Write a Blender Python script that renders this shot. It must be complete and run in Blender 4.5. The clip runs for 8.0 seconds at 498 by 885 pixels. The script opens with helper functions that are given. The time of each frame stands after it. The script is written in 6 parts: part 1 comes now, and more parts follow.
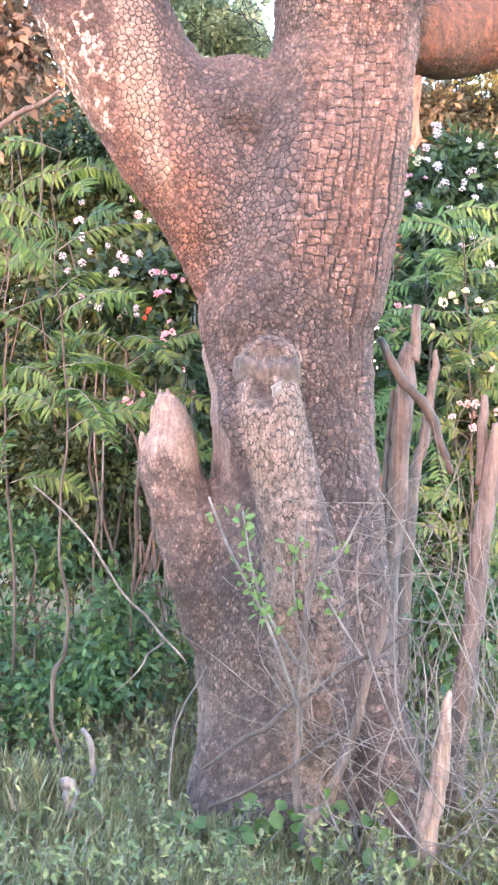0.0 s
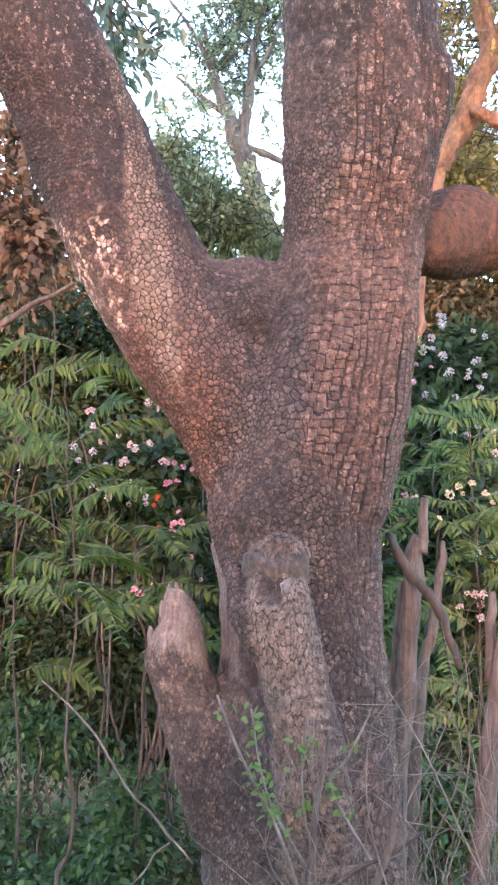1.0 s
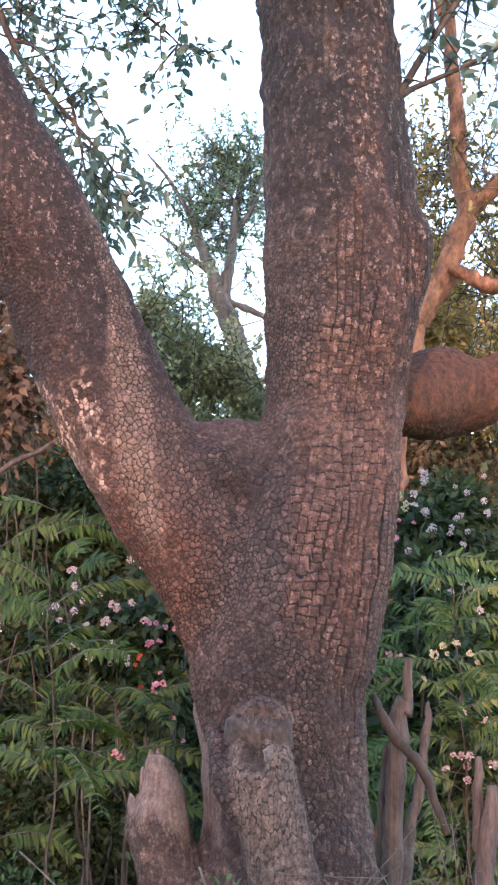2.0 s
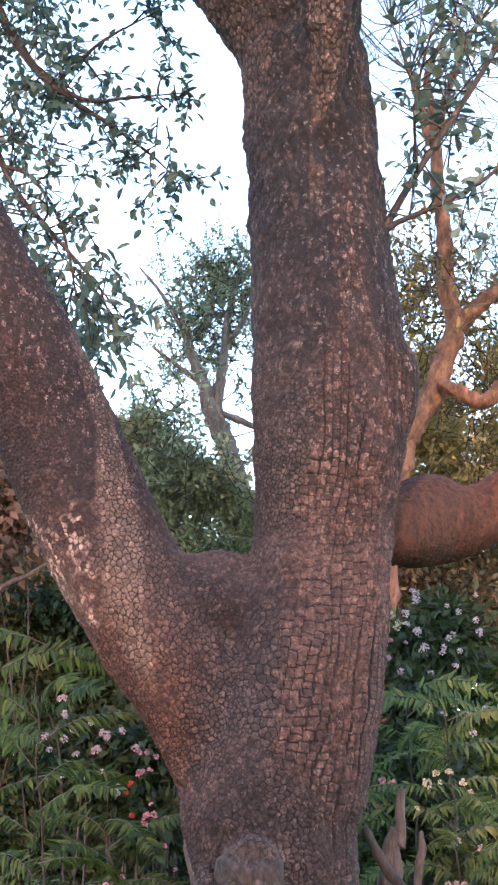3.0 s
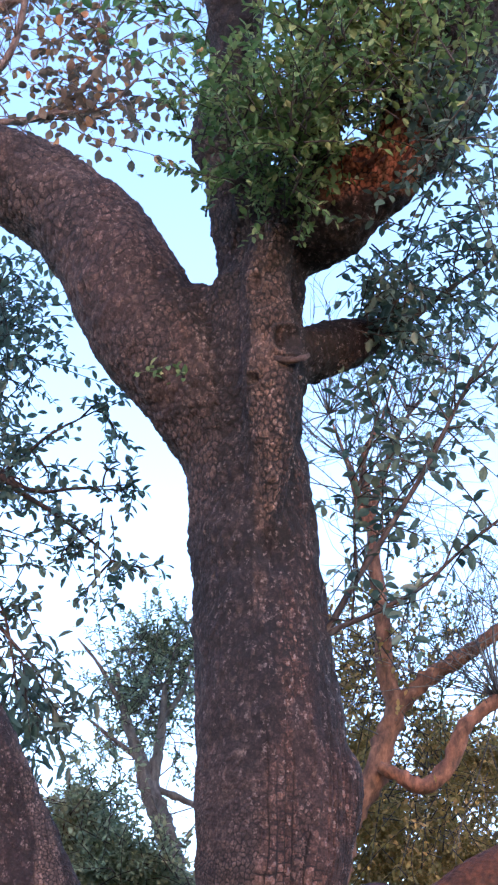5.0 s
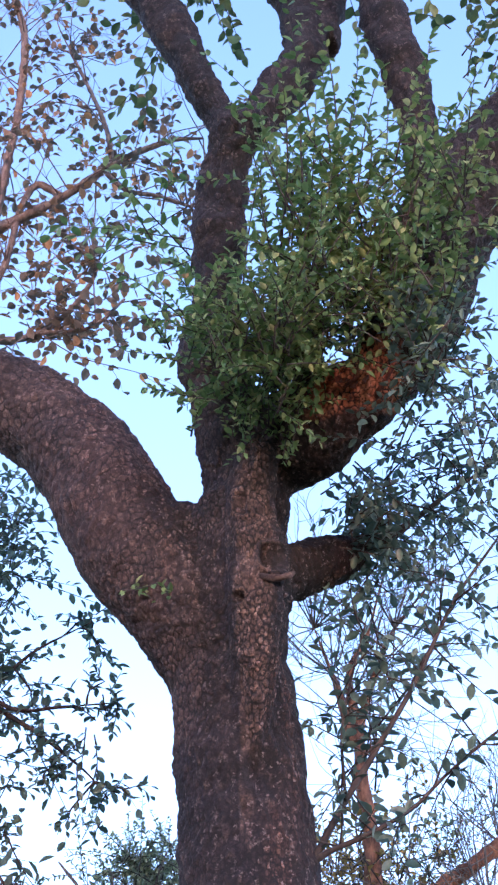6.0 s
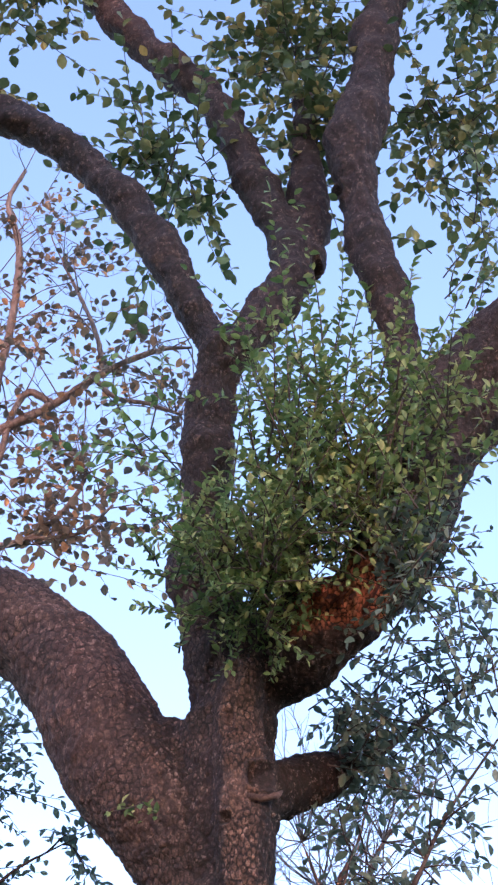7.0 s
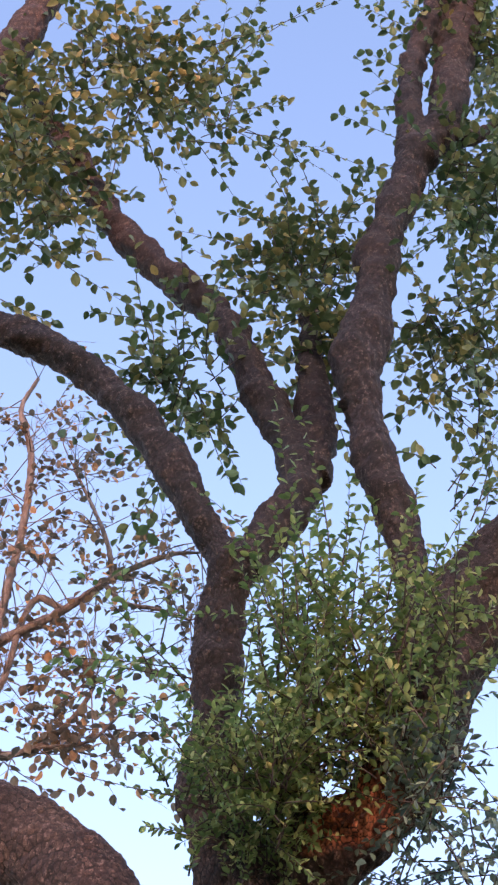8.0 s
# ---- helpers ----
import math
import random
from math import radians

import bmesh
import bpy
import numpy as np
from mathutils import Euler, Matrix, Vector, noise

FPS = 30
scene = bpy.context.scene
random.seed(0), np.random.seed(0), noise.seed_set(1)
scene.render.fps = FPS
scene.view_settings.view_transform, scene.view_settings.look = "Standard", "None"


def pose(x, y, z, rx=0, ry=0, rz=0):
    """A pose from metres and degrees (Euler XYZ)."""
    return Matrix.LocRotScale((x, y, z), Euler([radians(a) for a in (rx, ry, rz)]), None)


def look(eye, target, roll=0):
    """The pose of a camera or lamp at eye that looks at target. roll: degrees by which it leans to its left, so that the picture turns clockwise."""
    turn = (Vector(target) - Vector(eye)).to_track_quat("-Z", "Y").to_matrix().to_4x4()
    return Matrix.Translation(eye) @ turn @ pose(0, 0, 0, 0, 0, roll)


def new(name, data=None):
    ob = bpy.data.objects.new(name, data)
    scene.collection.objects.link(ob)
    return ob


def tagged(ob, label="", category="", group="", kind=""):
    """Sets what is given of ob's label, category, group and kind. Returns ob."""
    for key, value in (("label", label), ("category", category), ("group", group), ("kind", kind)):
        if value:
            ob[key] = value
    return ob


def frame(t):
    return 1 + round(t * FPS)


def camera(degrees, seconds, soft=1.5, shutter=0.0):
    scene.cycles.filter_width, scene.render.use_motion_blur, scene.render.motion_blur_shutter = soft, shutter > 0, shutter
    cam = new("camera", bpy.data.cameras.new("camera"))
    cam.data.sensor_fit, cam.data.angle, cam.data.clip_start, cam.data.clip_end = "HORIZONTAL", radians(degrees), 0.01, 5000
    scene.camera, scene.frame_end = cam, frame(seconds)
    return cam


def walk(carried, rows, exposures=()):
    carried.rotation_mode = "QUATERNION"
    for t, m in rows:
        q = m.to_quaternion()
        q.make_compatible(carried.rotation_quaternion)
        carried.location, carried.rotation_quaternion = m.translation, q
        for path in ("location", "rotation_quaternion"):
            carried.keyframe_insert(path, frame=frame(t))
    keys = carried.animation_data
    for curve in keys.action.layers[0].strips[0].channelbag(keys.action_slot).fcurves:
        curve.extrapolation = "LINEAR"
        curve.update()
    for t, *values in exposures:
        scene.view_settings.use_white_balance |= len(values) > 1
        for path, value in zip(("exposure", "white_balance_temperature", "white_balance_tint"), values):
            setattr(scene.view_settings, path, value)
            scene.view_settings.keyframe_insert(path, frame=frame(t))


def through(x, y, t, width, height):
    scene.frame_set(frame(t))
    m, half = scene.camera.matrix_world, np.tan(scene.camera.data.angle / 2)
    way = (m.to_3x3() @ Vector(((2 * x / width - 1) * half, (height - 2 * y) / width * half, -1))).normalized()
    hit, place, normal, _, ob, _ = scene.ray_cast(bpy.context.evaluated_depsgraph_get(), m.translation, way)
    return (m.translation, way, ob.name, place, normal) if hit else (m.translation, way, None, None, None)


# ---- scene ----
cam = camera(19.0, 8.0, 2.4)
PATH = [
    (0, (0.086, 0.179, 1.342), (-0.135, 2.165, 1.263), 1.3),
    (0.5, (0.078, 0.154, 1.389), (-0.161, 2.14, 1.417), 1.3),
    (1, (0.076, 0.141, 1.438), (-0.157, 2.123, 1.578), 1.6),
    (1.2, (0.072, 0.136, 1.466), (-0.157, 2.114, 1.658), 1.7),
    (2.3, (0.089, 0.144, 1.51), (-0.12, 2.097, 1.884), 1.3),
    (2.5, (0.1, 0.117, 1.557), (-0.109, 2.065, 1.958), 1.2),
    (3, (0.1, 0.103, 1.608), (-0.107, 2.04, 2.064), 1.0),
    (3.5, (0.102, 0.073, 1.667), (-0.103, 1.983, 2.225), 1.2),
    (4, (0.096, 0.048, 1.71), (-0.107, 1.928, 2.361), 1.2),
    (4.5, (0.099, 0.005, 1.761), (-0.066, 1.841, 2.536), 0.8),
    (4.7, (0.091, -0.011, 1.778), (-0.047, 1.809, 2.594), 0.7),
    (5.8, (0.056, -0.027, 1.774), (-0.029, 1.645, 2.867), 0.2),
    (6, (0.072, -0.047, 1.791), (-0.012, 1.6, 2.923), -0.1),
    (6.5, (0.076, -0.098, 1.811), (0.005, 1.47, 3.051), -0.1),
    (7, (0.073, -0.142, 1.819), (0.015, 1.345, 3.155), -0.4),
    (7.5, (0.069, -0.2, 1.825), (0.012, 1.202, 3.251), -0.4),
    (8, (0.079, -0.276, 1.819), (0.019, 1.027, 3.335), -0.4),
]
walk(cam, [(t, look(eye, target, roll)) for t, eye, target, roll in PATH], exposures=[(0.0, 4.7, 5900, 18), (0.5, 4.25, 5900, 19), (1.0, 3.65, 5900, 19), (2.5, 2.92, 5850, 19), (3.5, 2.68, 5650, 19), (4.5, 2.32, 5200, 22), (6.0, 2.15, 5200, 30), (6.5, 2.15, 5350, 33), (8.0, 2.1, 6300, 32)])

# ---- light ----
SUN_ELEVATION, SUN_AZIMUTH = radians(12), radians(-8)   # azimuth: to the left of straight behind the camera
world = bpy.data.worlds.new("world")
scene.world = world
world.use_nodes = True
_n, _l = world.node_tree.nodes, world.node_tree.links
_n.clear()
_out = _n.new("ShaderNodeOutputWorld")
_bg = _n.new("ShaderNodeBackground")
_sky = _n.new("ShaderNodeTexSky")
_sky.sky_type, _sky.sun_disc = "NISHITA", False
_sky.sun_elevation, _sky.sun_rotation = SUN_ELEVATION, math.pi + SUN_AZIMUTH
_sky.air_density, _sky.dust_density, _sky.ozone_density = 1.05, 0.5, 0.9
_bg.inputs["Strength"].default_value = 0.14
_l.new(_sky.outputs[0], _bg.inputs[0])
_l.new(_bg.outputs[0], _out.inputs[0])
sun = new("sun", bpy.data.lights.new("sun", "SUN"))
sun.data.energy, sun.data.angle, sun.data.color = 1.1, radians(7), (1.0, 0.45, 0.25)
_to = Vector((math.sin(SUN_AZIMUTH) * math.cos(SUN_ELEVATION), -math.cos(SUN_AZIMUTH) * math.cos(SUN_ELEVATION), math.sin(SUN_ELEVATION)))
sun.matrix_world = look(_to * 30, (0, 0, 0))

# ---- materials ----
RNG = np.random.default_rng(7)


def shader(name):
    m = bpy.data.materials.new(name)
    m.use_nodes = True
    nt = m.node_tree
    return m, nt.nodes, nt.links, nt.nodes["Principled BSDF"]


def ramp(n, stops):
    r = n.new("ShaderNodeValToRGB")
    while len(r.color_ramp.elements) < len(stops):
        r.color_ramp.elements.new(0.5)
    for e, (p, c) in zip(r.color_ramp.elements, stops):
        e.position, e.color = p, (*c, 1)
    return r


def noise_tex(n, l, scale, detail=4, rough=0.6, stretch=None):
    tex, co = n.new("ShaderNodeTexNoise"), n.new("ShaderNodeTexCoord")
    tex.inputs["Scale"].default_value, tex.inputs["Detail"].default_value, tex.inputs["Roughness"].default_value = scale, detail, rough
    if stretch:
        mp = n.new("ShaderNodeMapping")
        mp.inputs["Scale"].default_value = stretch
        l.new(co.outputs["Object"], mp.inputs[0])
        l.new(mp.outputs[0], tex.inputs["Vector"])
    else:
        l.new(co.outputs["Object"], tex.inputs["Vector"])
    return tex


def mixer(n, l, a, b, f, mode="MIX"):
    mx = n.new("ShaderNodeMix")
    mx.data_type, mx.blend_type = "RGBA", mode
    for k, v in ((0, f), (6, a), (7, b)):
        if isinstance(v, (int, float)):
            mx.inputs[k].default_value = v
        elif isinstance(v, tuple):
            mx.inputs[k].default_value = (*v, 1)
        else:
            l.new(v, mx.inputs[k])
    return mx.outputs[2]


def bark_material(name, dark, mid, pale, crack=(0.009, 0.006, 0.0055)):
    """Plated bark: dark weathering mixed with painted shade, grey and redder zones, paler clean plates, thin dark
    cracks, pale chips and bare wood, darkened hollows.
    """
    m, n, l, b = shader(name)

    def attr(key):
        a = n.new("ShaderNodeAttribute")
        a.attribute_name = key
        return a.outputs["Fac"]

    def sums(a, k, c):
        """a * k + c, where a and c are sockets or numbers."""
        add = n.new("ShaderNodeMath")
        add.operation = "MULTIPLY_ADD"
        for q, v in enumerate((a, k, c)):
            if isinstance(v, (int, float)):
                add.inputs[q].default_value = v
            else:
                l.new(v, add.inputs[q])
        return add.outputs[0]

    def toned(key, stops):
        r = ramp(n, stops)
        l.new(key, r.inputs[0])
        return r.outputs[0]

    grain, speck, fine = noise_tex(n, l, 70, 6, 0.7), noise_tex(n, l, 34, 6, 0.75), noise_tex(n, l, 190, 4, 0.7)
    key = sums(attr("plate"), 0.16, speck.outputs[0])
    key = sums(key, 1.0, -0.03)
    c = toned(key, [(0.36, tuple(0.68 * p for p in mid)), (0.58, tuple(0.66 * p + 0.34 * q for p, q in zip(mid, pale))), (0.80, pale)])
    c = mixer(n, l, c, mixer(n, l, c, (1.22, 0.95, 0.80), 1.0, "MULTIPLY"), attr("redder"))
    grey = toned(key, [(0.36, (0.055, 0.040, 0.036)), (0.58, (0.108, 0.082, 0.075)), (0.78, (0.25, 0.20, 0.185))])
    c = mixer(n, l, c, grey, attr("grey"))
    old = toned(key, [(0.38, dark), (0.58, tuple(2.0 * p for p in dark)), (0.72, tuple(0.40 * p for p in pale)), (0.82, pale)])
    # mixes in weathering and the painted shade of high wood and hollows
    c = mixer(n, l, c, old, attr("stain_shade"))
    worn = toned(key, [(0.38, (0.088, 0.063, 0.053)), (0.8, (0.27, 0.208, 0.176))])
    c = mixer(n, l, c, worn, attr("ridge"))
    c = mixer(n, l, c, (0.50, 0.41, 0.36), attr("pale"))
    c = mixer(n, l, c, toned(grain.outputs[0], [(0.3, (0.6, 0.58, 0.57)), (0.7, (1.28, 1.24, 1.2))]), 1.0, "MULTIPLY")
    c = mixer(n, l, c, toned(fine.outputs[0], [(0.32, (0.62, 0.6, 0.6)), (0.68, (1.3, 1.28, 1.26))]), 1.0, "MULTIPLY")
    # broad patches, and small upright flakes within the plates
    broad = noise_tex(n, l, 3.2, 4, 0.6, (1, 1, 0.5))
    c = mixer(n, l, c, toned(broad.outputs[0], [(0.32, (0.62, 0.58, 0.60)), (0.68, (1.28, 1.2, 1.12))]), 1.0, "MULTIPLY")
    co, mp, wob = n.new("ShaderNodeTexCoord"), n.new("ShaderNodeMapping"), noise_tex(n, l, 30, 3)
    mp.inputs["Scale"].default_value = (1, 1, 0.55)
    shift = n.new("ShaderNodeVectorMath")
    shift.operation = "MULTIPLY_ADD"
    l.new(wob.outputs["Color"], shift.inputs[0])
    shift.inputs[1].default_value = (0.03, 0.03, 0.03)
    l.new(co.outputs["Object"], shift.inputs[2])
    l.new(shift.outputs[0], mp.inputs[0])
    cell, seam = n.new("ShaderNodeTexVoronoi"), n.new("ShaderNodeTexVoronoi")
    seam.feature = "DISTANCE_TO_EDGE"
    for v in (cell, seam):
        v.inputs["Scale"].default_value = 78
        l.new(mp.outputs[0], v.inputs["Vector"])
    each = toned(cell.outputs["Color"], [(0.15, (0.45, 0.43, 0.44)), (0.55, (0.85, 0.83, 0.83)), (0.72, (1.35, 1.28, 1.22)), (0.9, (2.0, 1.9, 1.8))])
    gap = toned(seam.outputs["Distance"], [(0.0, (0.2, 0.18, 0.18)), (0.11, (1, 1, 1))])
    flakes = mixer(n, l, each, gap, 1.0, "MULTIPLY")
    c = mixer(n, l, c, mixer(n, l, c, flakes, 1.0, "MULTIPLY"), attr("flaky"))
    fleck = toned(cell.outputs["Color"], [(0.70, (0, 0, 0)), (0.78, (0.8, 0.8, 0.8))])
    worn_off = toned(noise_tex(n, l, 110, 4, 0.7).outputs[0], [(0.50, (0, 0, 0)), (0.58, (1, 1, 1))])
    some = mixer(n, l, fleck, worn_off, 1.0, "MULTIPLY")
    c = mixer(n, l, c, (0.30, 0.225, 0.20), mixer(n, l, (0, 0, 0), some, attr("flaky")))
    wg = toned(noise_tex(n, l, 1.5, 5, 0.6, (60, 60, 6)).outputs[0], [(0.3, (0.07, 0.05, 0.043)), (0.7, (0.28, 0.22, 0.192))])
    c = mixer(n, l, c, wg, attr("rot"))
    red = toned(noise_tex(n, l, 16, 6, 0.7).outputs[0], [(0.32, (0.05, 0.016, 0.010)), (0.47, (0.31, 0.10, 0.048)), (0.68, (0.60, 0.25, 0.125))])
    c = mixer(n, l, c, red, attr("torn"))
    # cracks between the plates: their width wanders, and some close up
    slit = toned(sums(fine.outputs[0], 0.16, sums(attr("edge"), 1.0, -0.08)), [(0.08, (1, 1, 1)), (0.27, (0, 0, 0))])
    c = mixer(n, l, c, crack, mixer(n, l, (0, 0, 0), slit, attr("crackle")))
    l.new(c, b.inputs["Base Color"])
    b.inputs["Roughness"].default_value = 0.85
    bump = n.new("ShaderNodeBump")
    bump.inputs["Strength"].default_value, bump.inputs["Distance"].default_value = 0.8, 0.006
    l.new(sums(fine.outputs[0], 0.5, grain.outputs[0]), bump.inputs["Height"])
    l.new(bump.outputs[0], b.inputs["Normal"])
    return m


def wood_material(name, c1, c2, stretch=(30, 30, 3), rough=0.85, scale=1.5):
    m, n, l, b = shader(name)
    t = noise_tex(n, l, scale, 6, 0.65, stretch)
    r = ramp(n, [(0.3, c1), (0.68, c2)])
    l.new(t.outputs[0], r.inputs[0])
    t2 = noise_tex(n, l, 26, 6, 0.75, (1, 1, 0.35))
    g = ramp(n, [(0.34, (0.42, 0.42, 0.42)), (0.66, (1.3, 1.3, 1.3))])
    l.new(t2.outputs[0], g.inputs[0])
    l.new(mixer(n, l, r.outputs[0], g.outputs[0], 1.0, "MULTIPLY"), b.inputs["Base Color"])
    b.inputs["Roughness"].default_value = rough
    bump = n.new("ShaderNodeBump")
    bump.inputs["Strength"].default_value, bump.inputs["Distance"].default_value = 0.7, 0.006
    l.new(t.outputs[0], bump.inputs["Height"])
    l.new(bump.outputs[0], b.inputs["Normal"])
    return m


def leaf_material(name, c1, c2, c3=None, through=0.35, rough=0.45):
    """Leaves of one kind; each leaf has a tone of its own, and daylight shines through it."""
    m, n, l, b = shader(name)
    geo = n.new("ShaderNodeNewGeometry")
    r = ramp(n, [(0.0, c1), (0.6, c2), (1.0, c3 or c2)])
    l.new(geo.outputs["Random Per Island"], r.inputs[0])
    t = noise_tex(n, l, 40, 3)
    g = ramp(n, [(0.3, (0.75, 0.75, 0.75)), (0.7, (1.15, 1.15, 1.15))])
    l.new(t.outputs[0], g.inputs[0])
    col = mixer(n, l, r.outputs[0], g.outputs[0], 1.0, "MULTIPLY")
    l.new(col, b.inputs["Base Color"])
    b.inputs["Roughness"].default_value = rough
    tr = n.new("ShaderNodeBsdfTranslucent")
    l.new(mixer(n, l, col, (1.0, 1.0, 0.55), 0.25, "MULTIPLY"), tr.inputs[0])
    mix = n.new("ShaderNodeMixShader")
    mix.inputs[0].default_value = through
    l.new(b.outputs[0], mix.inputs[1])
    l.new(tr.outputs[0], mix.inputs[2])
    l.new(mix.outputs[0], n["Material Output"].inputs[0])
    return m


BARK = bark_material("plated_bark", (0.0165, 0.0105, 0.0115), (0.056, 0.034, 0.030), (0.215, 0.15, 0.132))
# smooth reddish bark, its orange deepened in colour for the low sun
REDSUNBARK = wood_material("smooth_red_sun_bark", (0.018, 0.0075, 0.0045), (0.11, 0.042, 0.019), (34, 34, 34), 0.85, 1.4)
DEADWOOD = wood_material("weathered_dead_wood", (0.075, 0.055, 0.047), (0.26, 0.205, 0.178))
BARK_PLAIN = wood_material("plain_rim_bark", (0.030, 0.019, 0.016), (0.125, 0.083, 0.066), (34, 34, 20))
REDWOOD = wood_material("torn_red_heartwood", (0.035, 0.011, 0.008), (0.17, 0.052, 0.028))
SPLIT = wood_material("split_inner_wood", (0.10, 0.068, 0.055), (0.27, 0.195, 0.165), (45, 45, 2))
STAKE = wood_material("weathered_stake_wood", (0.040, 0.029, 0.025), (0.125, 0.094, 0.082), (40, 40, 3))
TWIG = wood_material("dry_twig", (0.07, 0.058, 0.052), (0.19, 0.165, 0.15), (12, 12, 3))
DARKTWIG = wood_material("dark_twig", (0.028, 0.021, 0.018), (0.075, 0.057, 0.047), (12, 12, 3))
# flaky bark coloured orange to carry the low sun on that tree
SUNORANGEBARK = wood_material("sun_orange_bark", (0.07, 0.03, 0.018), (0.36, 0.155, 0.085), (7, 7, 3), 0.85, 3.0)
GREYBARK = wood_material("grey_smooth_bark", (0.09, 0.075, 0.065), (0.21, 0.175, 0.15), (9, 9, 4))
LEAF = leaf_material("tree_leaf", (0.10, 0.18, 0.06), (0.19, 0.29, 0.095), (0.37, 0.40, 0.16), 0.45)
# the tree leaf darkened in colour, standing for backlight in the crown
LEAF_BACKLIT = leaf_material("backlit_crown_leaf", (0.06, 0.105, 0.045), (0.115, 0.175, 0.07), (0.28, 0.27, 0.10), 0.40)
LEAF_OLIVE = leaf_material("olive_leaf", (0.065, 0.108, 0.045), (0.12, 0.165, 0.067), (0.38, 0.31, 0.11), 0.40)
# far leaves, paled in colour to stand in for haze and sun
LEAF_FAR = leaf_material("hazed_far_leaf", (0.15, 0.20, 0.125), (0.245, 0.30, 0.18), (0.38, 0.39, 0.22), 0.48)
# dark leaves, lifted and blued in colour for the sky glare over them
LEAF_DARK = leaf_material("veiled_dark_leaf", (0.07, 0.12, 0.10), (0.115, 0.175, 0.14), (0.17, 0.22, 0.15), 0.42)
LEAF_FERN = leaf_material("pinnate_leaf", (0.031, 0.064, 0.012), (0.056, 0.104, 0.019), (0.105, 0.155, 0.028), 0.42, 0.6)
LEAF_LIGHT = leaf_material("light_pinnate_leaf", (0.06, 0.115, 0.03), (0.10, 0.17, 0.045), (0.17, 0.23, 0.06), 0.45, 0.6)
LEAF_HERB = leaf_material("herb_leaf", (0.022, 0.058, 0.022), (0.042, 0.098, 0.032), (0.085, 0.15, 0.042), 0.4, 0.6)
# far leaves coloured gold to carry the warm sun on them
LEAF_SUNGOLD = leaf_material("sun_gold_far_leaf", (0.19, 0.15, 0.045), (0.32, 0.225, 0.065), (0.48, 0.28, 0.09), 0.45, 0.6)
LEAF_YELLOW = leaf_material("yellowing_pinnate_leaf", (0.07, 0.13, 0.035), (0.12, 0.17, 0.045), (0.26, 0.24, 0.06), 0.42)
LEAF_BROWN = leaf_material("brown_green_leaf", (0.07, 0.07, 0.035), (0.15, 0.11, 0.06), (0.30, 0.17, 0.09), 0.3, 0.7)
LEAF_DRY = leaf_material("dry_leaf", (0.065, 0.043, 0.028), (0.13, 0.085, 0.054), (0.22, 0.145, 0.09), 0.35, 0.7)
LEAF_WITHER = leaf_material("withered_leaf", (0.10, 0.105, 0.085), (0.22, 0.175, 0.13), (0.55, 0.29, 0.12), 0.42, 0.7)
# shrub leaves, coloured darker for the shade inside the undergrowth
LEAF_BUSH = leaf_material("shaded_shrub_leaf", (0.017, 0.032, 0.009), (0.034, 0.056, 0.015), (0.065, 0.09, 0.023), 0.35, 0.62)
GRASS = leaf_material("grass_blade", (0.15, 0.16, 0.065), (0.27, 0.25, 0.115), (0.52, 0.43, 0.27), 0.35, 0.6)
LEAF_WEED = leaf_material("weed_leaf", (0.095, 0.125, 0.045), (0.15, 0.175, 0.065), (0.27, 0.25, 0.11), 0.4, 0.6)
PETAL_PINK = leaf_material("pink_petals", (0.58, 0.20, 0.29), (0.68, 0.32, 0.39), (0.74, 0.50, 0.52), 0.3, 0.6)
PETAL_PALE = leaf_material("pale_petals", (0.52, 0.36, 0.40), (0.62, 0.49, 0.51), (0.70, 0.62, 0.60), 0.3, 0.6)
PETAL_CREAM = leaf_material("cream_petals", (0.50, 0.42, 0.24), (0.55, 0.48, 0.34), (0.58, 0.54, 0.44), 0.3, 0.6)
PETAL_RED = leaf_material("red_petals", (0.6, 0.05, 0.03), (0.75, 0.12, 0.05), (0.8, 0.2, 0.06), 0.3, 0.6)


# ---- building helpers ----
def mesh_object(name, verts, faces, material, parent=None, label="", smooth=True):
    me = bpy.data.meshes.new(name)
    me.from_pydata(verts if isinstance(verts, list) else verts.tolist(), [], faces if isinstance(faces, list) else faces.tolist())
    me.materials.append(material)
    if smooth:
        me.polygons.foreach_set("use_smooth", [True] * len(me.polygons))
    me.update()
    ob = new(name, me)
    ob.parent = parent
    if label:
        ob["label"] = label
    return ob


def spline(points, step):
    """Points (x, y, z, r) along a smooth curve through the given ones, about step apart."""
    p = np.array(points, float)
    if len(p) < 3:
        n = max(2, int(np.linalg.norm(p[-1, :3] - p[0, :3]) / step) + 1)
        return p[0] + (p[-1] - p[0]) * np.linspace(0, 1, n)[:, None]
    p = np.vstack([2 * p[0] - p[1], p, 2 * p[-1] - p[-2]])
    out = []
    for i in range(1, len(p) - 2):
        n = max(2, int(np.linalg.norm(p[i + 1, :3] - p[i, :3]) / step) + 1)
        t = np.linspace(0, 1, n, endpoint=False)[:, None]
        a, b, c, d = p[i - 1], p[i], p[i + 1], p[i + 2]
        out.append(0.5 * (2 * b + (c - a) * t + (2 * a - 5 * b + 4 * c - d) * t**2 + (3 * b - a - 3 * c + d) * t**3))
    out.append(p[-2:-1])
    out = np.vstack(out)
    out[:, 3] = np.maximum(out[:, 3], 0.0008)
    return out


